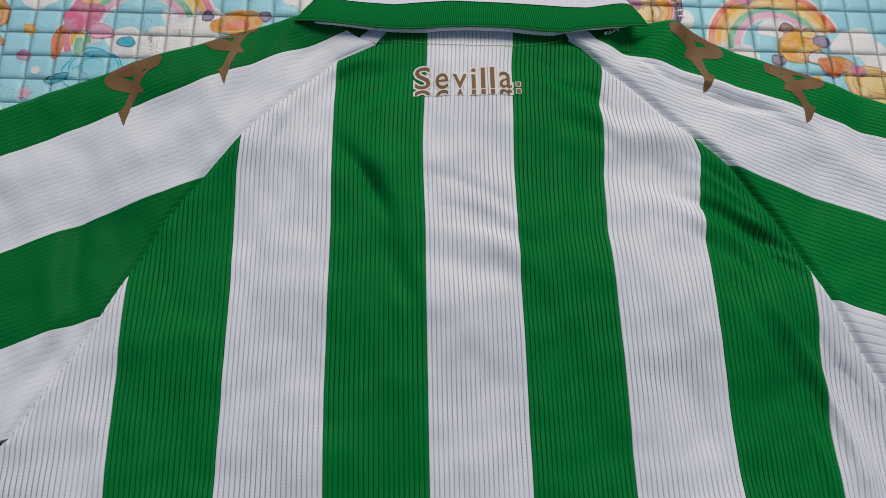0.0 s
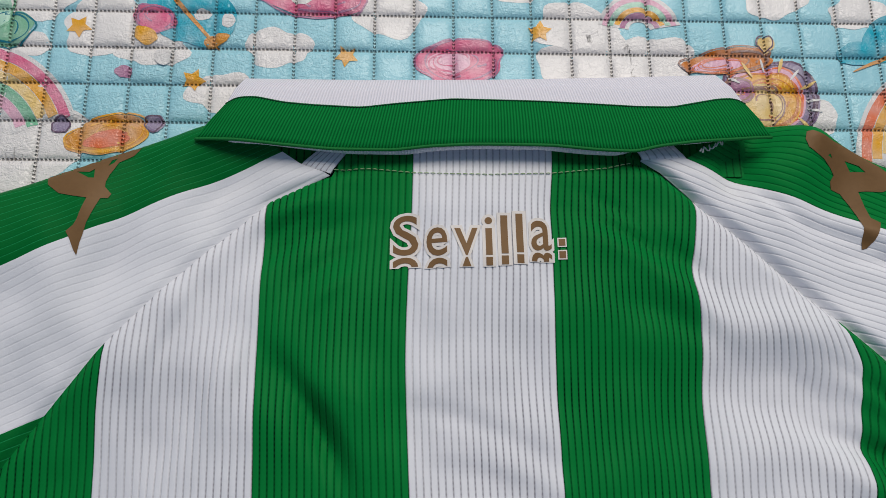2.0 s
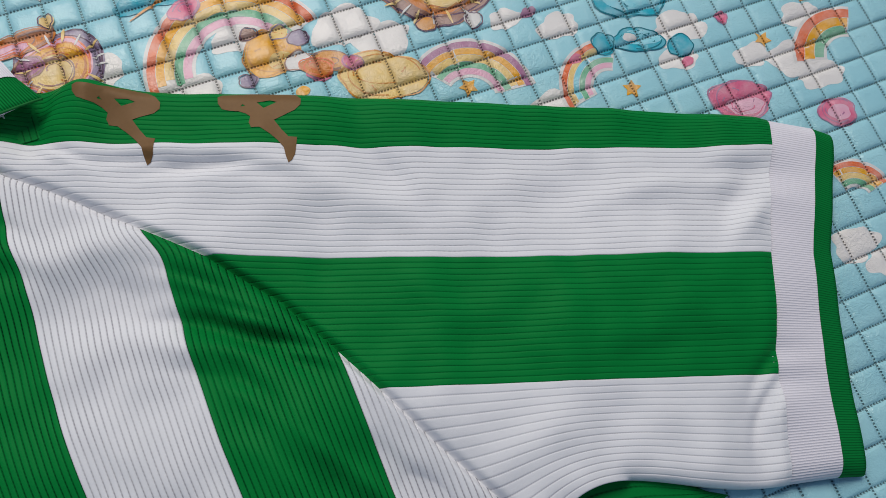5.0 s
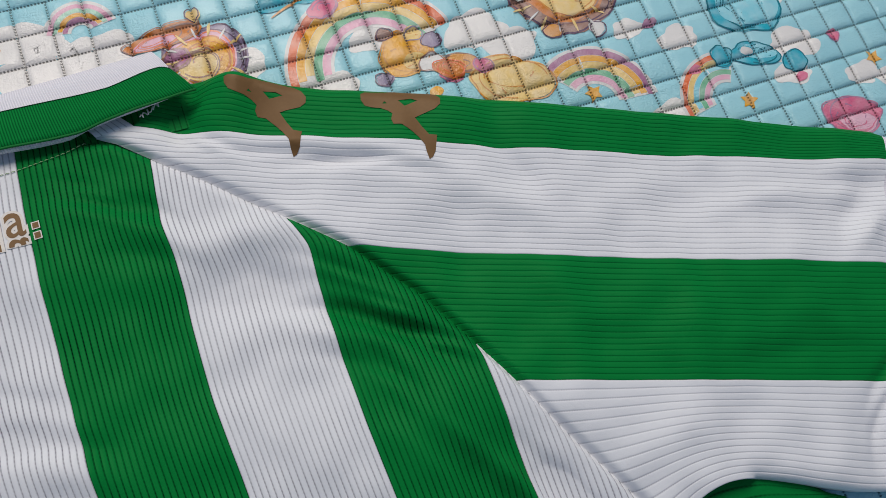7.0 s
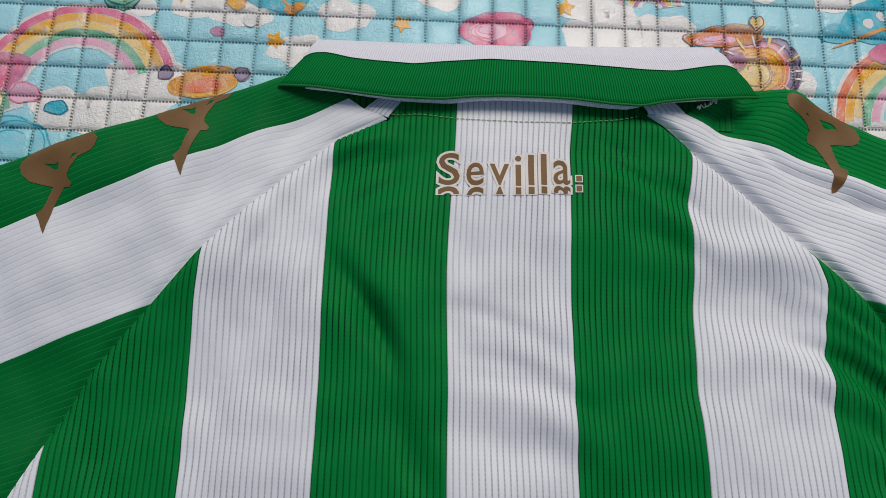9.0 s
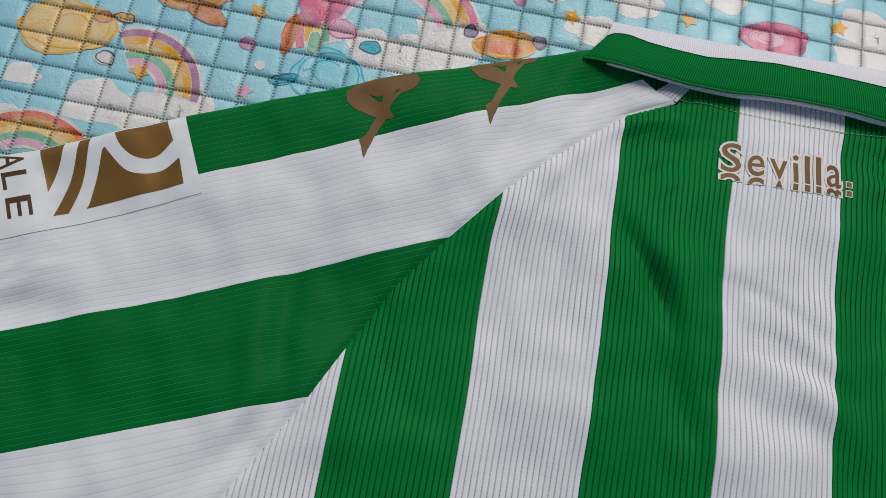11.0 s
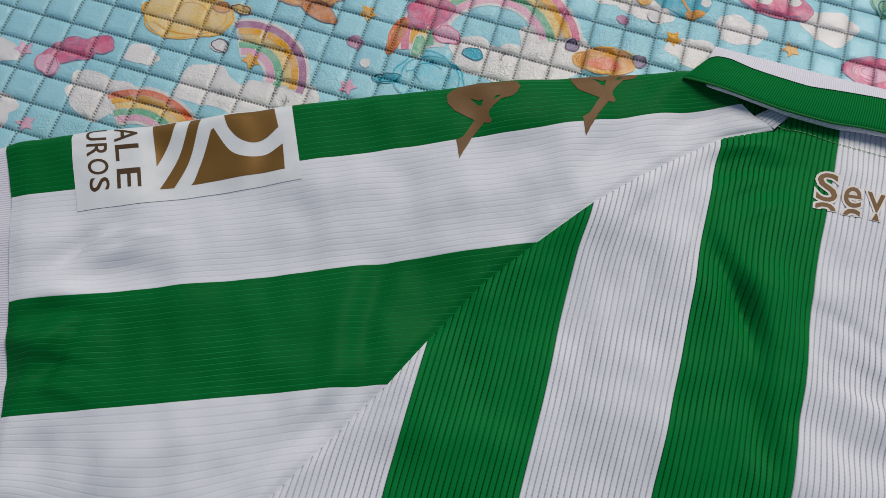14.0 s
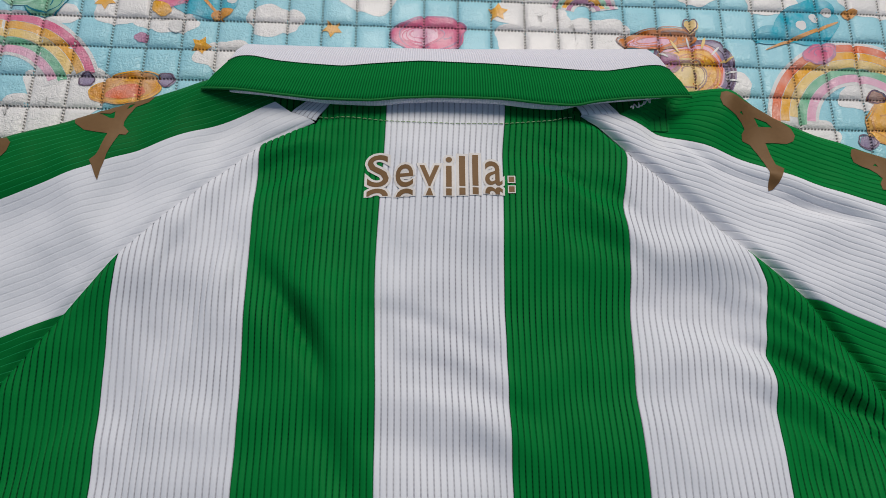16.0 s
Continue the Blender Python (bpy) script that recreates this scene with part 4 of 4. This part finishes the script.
def under_layer():
    """The front of the shirt, lying below the back."""
    xs, ys = np.linspace(-0.280, 0.276, 60), np.linspace(-0.70, -0.262, 40)
    X, Y = np.meshgrid(xs, ys)
    Z = np.full(X.shape, 0.0022)
    uv = np.stack([X / 0.00325, Y], -1).reshape(-1, 2)
    part("front_panel", mesh_of("front_panel", np.stack([X, Y, Z], -1).reshape(-1, 3), [f[::-1] for f in grid_faces(40, 60)], uv), WHITE, shirt, "white front of the shirt, underneath")


under_layer()


def gusset(points, top, z_top, label):
    """The green underside of the sleeve that shows in the open underarm."""
    a, b = smooth_line(points, 40), smooth_line(top, 40)
    w = np.linspace(0, 1, 10)
    Q = b[None] + (a - b)[None] * w[:, None, None]
    Z = z_top * np.sqrt(np.clip(1 - w ** 2 * 0.96, 0, 1))[:, None] * np.clip(np.sin(np.linspace(0.15, math.pi - 0.15, 40)) * 1.6, 0.12, 1)[None, :]
    V = np.concatenate([Q, Z[..., None]], -1)
    uv = np.stack([np.broadcast_to(w[:, None] * 7, V.shape[:2]), np.broadcast_to(np.linspace(0, 0.08, 40)[None, :], V.shape[:2])], -1).reshape(-1, 2)
    part("underarm", mesh_of("underarm", V.reshape(-1, 3), grid_faces(10, 40), uv), GREEN, shirt, label)


gusset([(-0.322, -0.301), (-0.305, -0.303), (-0.285, -0.299), (-0.270, -0.293), (-0.260, -0.288)],
       [(-0.322, -0.286), (-0.306, -0.270), (-0.292, -0.260), (-0.276, -0.253), (-0.257, -0.252)], 0.0066, "green underside of the sleeve in the open underarm")
gusset([(0.372, -0.290), (0.350, -0.294), (0.322, -0.294), (0.296, -0.292), (0.278, -0.284)],
       [(0.362, -0.284), (0.346, -0.270), (0.328, -0.256), (0.302, -0.250), (0.278, -0.262)], 0.0060, "green underside of the sleeve in the open underarm")


def dark_gap(ring, name, label):
    bm = bmesh.new()
    bm.faces.new([bm.verts.new((x, y, 0.0026)) for x, y in ring])
    part(name, bm, GAP_SHADE, shirt, label)


# flat black sheet laid in as the shade of the open underarm
dark_gap([(-0.300, -0.305), (-0.262, -0.300), (-0.255, -0.285), (-0.285, -0.290)], "underarm_shade", "black sheet for the shade inside the sleeve")

# loose thread by the collar corner
part("loose_thread", tube([(0.0945 + 0.00042 * i + 0.0006 * math.sin(i * 0.9), 0.0112 + 0.00018 * i + 0.0011 * math.sin(i * 1.25), 0.0150 + 0.0007 * math.cos(i * 1.25)) for i in range(28)], 0.00034),
     GREY_THREAD, shirt, "loose whitish thread end by the collar")

# ---- print on the pad ----


def ring_of(cx, cy, rx, ry, turn=0.0, lobes=0.0, seed=0.0, n=36):
    out = []
    for i in range(n):
        a = i * math.tau / n
        k = 1 + lobes * (math.sin(3 * a + seed) + 0.6 * math.sin(5 * a + 2.3 * seed) + 0.35 * math.sin(8 * a + seed))
        x, y = rx * k * math.cos(a), ry * k * math.sin(a)
        c, s = math.cos(radians(turn)), math.sin(radians(turn))
        out.append((cx + x * c - y * s, cy + x * s + y * c))
    return out


def cloud(cx, cy, r, seed):
    printed("printed_cloud", ring_of(cx, cy, r * 1.25, r * 0.82, 0, 0.11, seed, 44), PAD_WHITE, None, 0.00010, "off-white printed cloud")


def shape(cx, cy, rx, ry, ink, turn=0.0, edge="", lift=0.00032, lobes=0.05, parent=None):
    """A plain printed shape, with a loosely drawn outline where it has one, laid over those printed before it."""
    r = max(rx, ry)
    for x, y, q, h in LAID:
        if math.hypot(cx - x, cy - y) < r + q:
            lift = max(lift, h + 0.00009)
    LAID.append((cx, cy, r, lift))
    base = printed("printed_shape", ring_of(cx, cy, rx, ry, turn, lobes, cx * 90), ink, parent, lift)
    if edge:
        k, w = cx * 410, 0.0004 + 0.025 * min(rx, ry)
        jx, jy = 0.0009 * math.sin(k), 0.0009 * math.cos(1.7 * k)
        printed("drawn_line", ring_of(cx + jx, cy + jy, rx + 0.0002, ry + 0.0002, turn, lobes * 1.3, cx * 90 + 0.3), edge, base, lift + 0.00005, "",
                (ring_of(cx + jx, cy + jy, rx - w, ry - w, turn, lobes * 1.3, cx * 90 + 0.3),))
        if max(rx, ry) > 0.0085:
            sketched(cx, cy, rx, ry, turn, edge, base, lift + 0.00006)
    return base


LAID = []


def ribbon(path, width, ink, parent, lift):
    """A brush line drawn over the print, following the quilting."""
    p = np.array(path)
    d = np.gradient(p, axis=0)
    d /= np.maximum(1e-9, np.hypot(d[:, 0], d[:, 1]))[:, None]
    side = np.stack([-d[:, 1], d[:, 0]], -1) * (width * (0.5 + 0.2 * np.sin(np.linspace(0, 9, len(p)))))[:, None]
    V = np.stack([p + side, p - side], 1).reshape(-1, 2)
    verts = np.concatenate([V, (pad_z(V[:, 0], V[:, 1]) + lift)[:, None]], -1)
    part("brush_line", mesh_of("brush_line", verts, [(2 * i, 2 * i + 1, 2 * i + 3, 2 * i + 2) for i in range(len(p) - 1)]), PRINT[ink], parent)


def sketched(cx, cy, rx, ry, turn, ink, base, lift):
    """Loose inner strokes: a curl, a second contour and a few short dashes."""
    k = cx * 310 + cy * 170
    c, s = math.cos(radians(turn)), math.sin(radians(turn))

    def run(a0, a1, f0, f1, wob):
        n = 12 + int(abs(a1 - a0) * max(rx, ry) / 0.0016)
        out = []
        for i in range(n):
            w = i / (n - 1)
            a, f = a0 + (a1 - a0) * w, f0 + (f1 - f0) * w + wob * math.sin(7 * w + k)
            x, y = rx * f * math.cos(a), ry * f * math.sin(a)
            out.append((cx + x * c - y * s, cy + x * s + y * c))
        return out
    ribbon(run(k, k + 4.6, 0.86, 0.76, 0.05), 0.0007, ink, base, lift)
    ribbon(run(k + 2.0, k + 5.4, 0.56, 0.30, 0.06), 0.0006, ink, base, lift)
    if max(rx, ry) > 0.013:
        for j in range(4):
            a = k + 1.3 * j
            ribbon(run(a, a + 0.32, 0.45 + 0.10 * (j % 3), 0.62, 0.0), 0.0008, ink, base, lift)


def arc_band(cx, cy, r0, r1, a0, a1):
    n = max(8, int(abs(a1 - a0) / 6))
    at = [radians(a0 + (a1 - a0) * i / n) for i in range(n + 1)]
    return [(cx + r1 * math.cos(a), cy + r1 * math.sin(a)) for a in at] + [(cx + r0 * math.cos(a), cy + r0 * math.sin(a)) for a in reversed(at)]


def rainbow(cx, cy, r, width, a0, a1, inks):
    edge = printed("printed_rainbow", arc_band(cx, cy, r - width - 0.0018, r + 0.0018, a0, a1), "white", None, 0.00018, "printed rainbow of soft watercolour bands")
    step = width / len(inks)
    for i, ink in enumerate(inks):
        trim = (a1 - a0) * 0.012 * ((i * 37) % 5)
        printed("band", arc_band(cx, cy, r - (i + 1) * step + 0.0001, r - i * step - 0.0002, a0 + trim, a1 - trim * 0.7), ink, edge, 0.00025)


def star(cx, cy, r, ink="yellow", turn=0.0):
    pts = [(cx + (r if i % 2 == 0 else r * 0.52) * math.cos(i * math.pi / 5 + turn), cy + (r if i % 2 == 0 else r * 0.52) * math.sin(i * math.pi / 5 + turn)) for i in range(10)]
    printed("printed_star", pts, ink, None, 0.00033, "small printed star")


for i, (cx, cy, r) in enumerate([
        (-0.532, -0.145, .017), (-0.513, -0.205, .015), (-0.489, -0.217, .013), (-0.487, -0.108, .014), (-0.430, -0.083, .017), (-0.374, -0.060, .016), (-0.345, -0.063, .017),
        (-0.326, -0.052, .012), (-0.233, 0.004, .015), (-0.207, 0.002, .018), (-0.556, -0.137, .014), (-0.528, -0.084, .012), (-0.497, -0.073, .010), (-0.499, -0.232, .013),
        (-0.483, -0.256, .013), (-0.200, 0.094, .018), (-0.164, 0.076, .019), (-0.146, 0.066, .013), (-0.040, 0.084, .014), (-0.090, 0.066, .012), (0.046, 0.079, .015),
        (0.055, 0.060, .020), (0.082, 0.062, .016), (0.142, 0.095, .012), (0.184, 0.089, .012), (-0.114, 0.043, .012), (-0.190, 0.020, .019), (-0.205, 0.066, .010),
        (0.285, 0.019, .015), (0.303, 0.004, .013), (0.190, 0.005, .016), (0.374, -0.006, .008), (0.402, -0.020, .010), (0.150, 0.033, .013), (0.462, -0.014, .012),
        (0.470, -0.045, .014), (0.462, -0.062, .010), (0.532, -0.085, .015), (0.548, -0.060, .010), (0.225, 0.030, .010), (0.240, 0.092, .014), (-0.300, 0.040, .012),
        (-0.418, -0.052, .008), (-0.255, -0.030, .011), (0.505, -0.075, .009), (-0.38, -0.33, .016), (-0.30, -0.33, .014), (0.375, -0.068, .013), (0.02, 0.103, .014), (0.505, -0.200, .012), (0.541, -0.100, .012), (0.517, -0.215, .010)]):
    cloud(cx, cy, r, i * 1.7)

FULL = ("red", "yellow", "cream", "green", "rose")
rainbow(0.224, 0.013, 0.050, 0.024, 182, 18, FULL)
rainbow(0.336, -0.047, 0.0365, 0.021, 128, -4, ("mauve", "yellow", "cream", "green", "rose"))
rainbow(0.415, -0.066, 0.029, 0.017, 190, 60, ("red", "cream", "aqua", "green", "rose"))
rainbow(-0.358, -0.048, 0.0365, 0.023, 118, -2, ("mauve", "yellow", "cream", "green", "rose"))
rainbow(-0.401, -0.114, 0.0420, 0.020, 128, 40, ("red", "yellow", "cream", "green", "rose"))
rainbow(-0.228, 0.013, 0.0525, 0.024, 200, 20, ("pink", "yellow", "cream", "green", "rose"))
rainbow(-0.478, -0.188, 0.0385, 0.020, 195, 60, ("red", "yellow", "cream", "mint", "rose"))
rainbow(0.077, 0.077, 0.0180, 0.011, 170, 10, ("rose", "mint", "yellow", "mauve"))
rainbow(0.563, -0.097, 0.034, 0.018, 165, 60, ("red", "yellow", "green"))
rainbow(0.520, -0.178, 0.024, 0.014, 110, 10, ("red", "yellow", "cream", "green"))
rainbow(-0.350, -0.322, 0.022, 0.014, 120, 20, ("mauve", "yellow", "mint", "rose"))

# plain coloured shapes
for s in [
        (0.136, 0.043, .023, .021, "violet", 0, "ink"), (0.134, 0.043, .0185, .0170, "rose", 0, "red"), (0.134, 0.042, .0160, .0148, "yellow", 0, "orange"), (0.131, 0.041, .0115, .0105, "cream", 0, "brown"), (0.120, 0.047, .0090, .0065, "mauve", 20, "brown"), (0.118, 0.062, .022, .0065, "orange", 8, "brown"), (0.112, 0.060, .012, .0035, "rose", 8, "red"), (0.136, 0.071, .004, .004, "cream", 0, "ink"),
        (0.344, 0.026, .034, .024, "brown", -20, "ink"), (0.345, 0.027, .026, .0185, "orange", -20, "brown"), (0.347, 0.027, .020, .0140, "cream", -20, "amber"), (0.330, 0.006, .006, .005, "amber", 0, "ink"), (0.356, 0.000, .005, .005, "white", 0, "ink"),
        (0.453, -0.011, .024, .020, "teal", -15, "deep"), (0.455, -0.010, .0205, .0165, "aqua", -15, ""), (0.444, -0.044, .016, .008, "teal", -18, "deep"), (0.446, -0.043, .012, .005, "aqua", -18, ""), (0.440, -0.041, .005, .003, "white", -18, "teal"), (0.423, -0.040, .007, .007, "teal", 0, "deep"), (0.466, -0.055, .008, .007, "teal", 0, "deep"),
        (0.242, 0.015, .016, .014, "yellow", 10, "amber"), (0.245, 0.010, .007, .005, "cream", 10, ""), (0.259, 0.020, .006, .005, "violet", 0, "ink"), (0.225, 0.003, .005, .004, "violet", 0, "ink"),
        (0.233, 0.030, .005, .004, "brown", 0, "ink"), (0.270, 0.001, .012, .006, "amber", -20, "brown"), (0.262, -0.005, .007, .004, "pink", -20, "mauve"), (0.294, -0.017, .025, .015, "cream", -20, "amber"),
        (0.254, 0.006, .0075, .0060, "white", 10, "brown"), (0.262, -0.001, .0095, .0055, "orange", -25, "red"), (0.249, 0.027, .0055, .0045, "cream", 0, "violet"), (0.281, -0.004, .0060, .0040, "pink", -30, "mauve"), (0.485, -0.099, .019, .013, "pink", -15, "mauve"), (0.486, -0.104, .012, .007, "rose", -15, "pink"), (0.537, -0.125, .012, .009, "pink", -15, "mauve"), (0.538, -0.126, .007, .005, "rose", -15, ""),
        (-0.403, -0.019, .027, .017, "cream", 8, "yellow"), (-0.385, -0.009, .005, .004, "amber", 0, "brown"), (-0.374, -0.006, .006, .003, "cream", 0, "ink"), (-0.378, -0.034, .005, .004, "white", 0, "ink"),
        (-0.345, 0.025, .026, .020, "amber", -15, "brown"), (-0.344, 0.025, .018, .013, "cream", -15, "orange"), (-0.331, 0.006, .012, .006, "orange", -20, "brown"), (-0.257, -0.018, .021, .017, "aqua", 0, "teal"), (-0.236, 0.004, .006, .004, "teal", 0, "deep"), (-0.279, -0.026, .008, .003, "teal", 20, "deep"),
        (-0.162, 0.022, .018, .009, "amber", 12, "yellow"), (-0.162, 0.020, .010, .004, "red", 12, ""), (-0.183, 0.027, .004, .004, "violet", 0, "ink"), (-0.142, 0.028, .004, .004, "violet", 0, "ink"),
        (-0.507, -0.143, .025, .022, "teal", -15, "deep"), (-0.508, -0.145, .0215, .0180, "aqua", -15, ""), (-0.518, -0.113, .016, .008, "teal", 0, "deep"), (-0.519, -0.113, .011, .005, "aqua", 0, ""), (-0.518, -0.137, .004, .0008, "deep", -30, ""), (-0.499, -0.146, .004, .0008, "deep", -30, ""), (-0.508, -0.150, .0012, .0009, "deep", 0, ""), (-0.513, -0.147, .0012, .0009, "deep", 0, ""), (-0.531, -0.110, .008, .008, "teal", 0, "deep"), (-0.504, -0.109, .009, .008, "aqua", 0, "teal"),
        (-0.530, -0.158, .008, .005, "mauve", -20, "teal"), (-0.498, -0.166, .018, .004, "yellow", 20, ""),
        (-0.458, -0.062, .016, .008, "pink", 30, "mauve"), (-0.466, -0.073, .008, .006, "rose", -30, "pink"), (-0.443, -0.053, .008, .006, "pink", 10, "mauve"),
        (-0.268, 0.024, .014, .011, "pink", 30, "mauve"), (-0.255, 0.012, .008, .006, "rose", 0, "pink"), (-0.282, 0.004, .004, .013, "orange", -5, "red"), (-0.268, 0.000, .004, .008, "green", 0, "white"),
        (-0.464, -0.283, .021, .021, "pink", 0, "mauve"), (-0.461, -0.287, .014, .012, "rose", 0, ""), (-0.437, -0.306, .018, .010, "pink", -10, "mauve"), (-0.424, -0.308, .008, .007, "rose", 0, "mauve"),
        (-0.405, -0.330, .016, .012, "rose", 0, "pink"), (-0.385, -0.327, .012, .010, "rose", 0, "pink"), (-0.333, -0.311, .013, .009, "green", 0, "deep"), (-0.318, -0.312, .009, .008, "mint", 0, "deep"),
        (-0.077, 0.093, .028, .010, "pink", -8, "mauve"), (-0.080, 0.091, .005, .003, "white", 0, ""), (-0.062, 0.095, .004, .003, "white", 0, ""),
        (-0.007, 0.060, .020, .012, "pink", 5, "mauve"), (-0.012, 0.060, .010, .006, "rose", 5, "pink"),
        (-0.131, 0.085, .023, .017, "teal", -38, ""), (-0.147, 0.080, .010, .007, "pink", -20, "mauve"), (-0.118, 0.069, .006, .003, "amber", 20, ""), (-0.150, 0.071, .006, .004, "yellow", -30, ""),
        (-0.125, 0.082, .004, .003, "white", 0, ""), (-0.134, 0.092, .003, .002, "white", 0, ""), (-0.113, 0.079, .003, .004, "white", 0, ""),
        (0.202, 0.076, .020, .014, "teal", 25, ""), (0.180, 0.067, .010, .006, "teal", 0, ""), (0.206, 0.056, .010, .006, "pink", 20, "mauve"), (0.198, 0.074, .003, .003, "white", 0, ""),
        (0.206, 0.079, .003, .003, "white", 0, ""), (0.214, 0.083, .003, .003, "white", 0, ""), (0.199, 0.068, .024, .0011, "amber", 24, ""), (0.227, 0.083, .005, .003, "amber", 24, ""),
        (-0.212, 0.074, .012, .009, "green", 0, "deep"), (-0.225, 0.082, .015, .012, "mint", 0, "green"), (-0.133, 0.084, .026, .0010, "amber", -50, ""),
        (0.000, 0.108, .018, .009, "green", 0, "deep"), (0.560, -0.045, .012, .008, "cream", 0, "amber"), (0.535, -0.020, .014, .010, "amber", 0, "brown"), (0.500, -0.046, .004, .004, "pink", 20, "mauve"),
        (0.389, -0.006, .005, .003, "mauve", 10, ""), (0.403, -0.043, .004, .003, "pink", 10, ""), (-0.304, -0.008, .005, .004, "mauve", 0, ""), (-0.471, -0.198, .004, .004, "mauve", 0, ""),
        (-0.294, -0.020, .003, .003, "white", 0, ""), (-0.141, 0.060, .004, .004, "white", 0, ""), (-0.158, 0.053, .004, .003, "mauve", 0, ""), (-0.395, -0.105, .020, .008, "brown", 10, "amber"),
        (0.466, -0.066, .004, .003, "pink", 20, ""), (-0.548, -0.108, .004, .003, "mauve", 0, ""), (0.250, -0.012, .004, .003, "yellow", 0, "")]:
    cx, cy, rx, ry, ink, turn, edge = s
    shape(cx, cy, rx, ry, ink, turn, edge)


def mane(cx, cy, rx, ry, n):
    """Pale brush strokes fanned round a printed disc."""
    for i in range(n):
        a = i * math.tau / n + 0.15 * math.sin(i * 2.1)
        k = 0.84 + 0.05 * math.sin(i * 3.7)
        shape(cx + rx * k * math.cos(a), cy + ry * k * math.sin(a), 0.12 * rx + 0.0008, 0.0006, "cream" if i % 3 else "white", math.degrees(a), "", 0.00045, 0.0)


mane(0.136, 0.043, 0.023, 0.021, 22)
mane(0.344, 0.026, 0.032, 0.024, 26)
for cx, cy, ink in [(-0.180, 0.075, "yellow"), (-0.059, 0.062, "yellow"), (-0.127, 0.049, "yellow"), (0.030, 0.076, "yellow"), (0.337, -0.039, "yellow"), (0.426, -0.071, "yellow"),
                    (-0.303, 0.013, "yellow"), (-0.357, -0.037, "yellow"), (-0.506, -0.206, "yellow"), (0.517, -0.068, "yellow"), (-0.483, -0.068, "rose"), (-0.462, -0.111, "rose"),
                    (-0.470, -0.251, "rose"), (-0.299, -0.037, "rose"), (-0.445, -0.145, "yellow")]:
    star(cx, cy, 0.0058, ink, cx * 50)
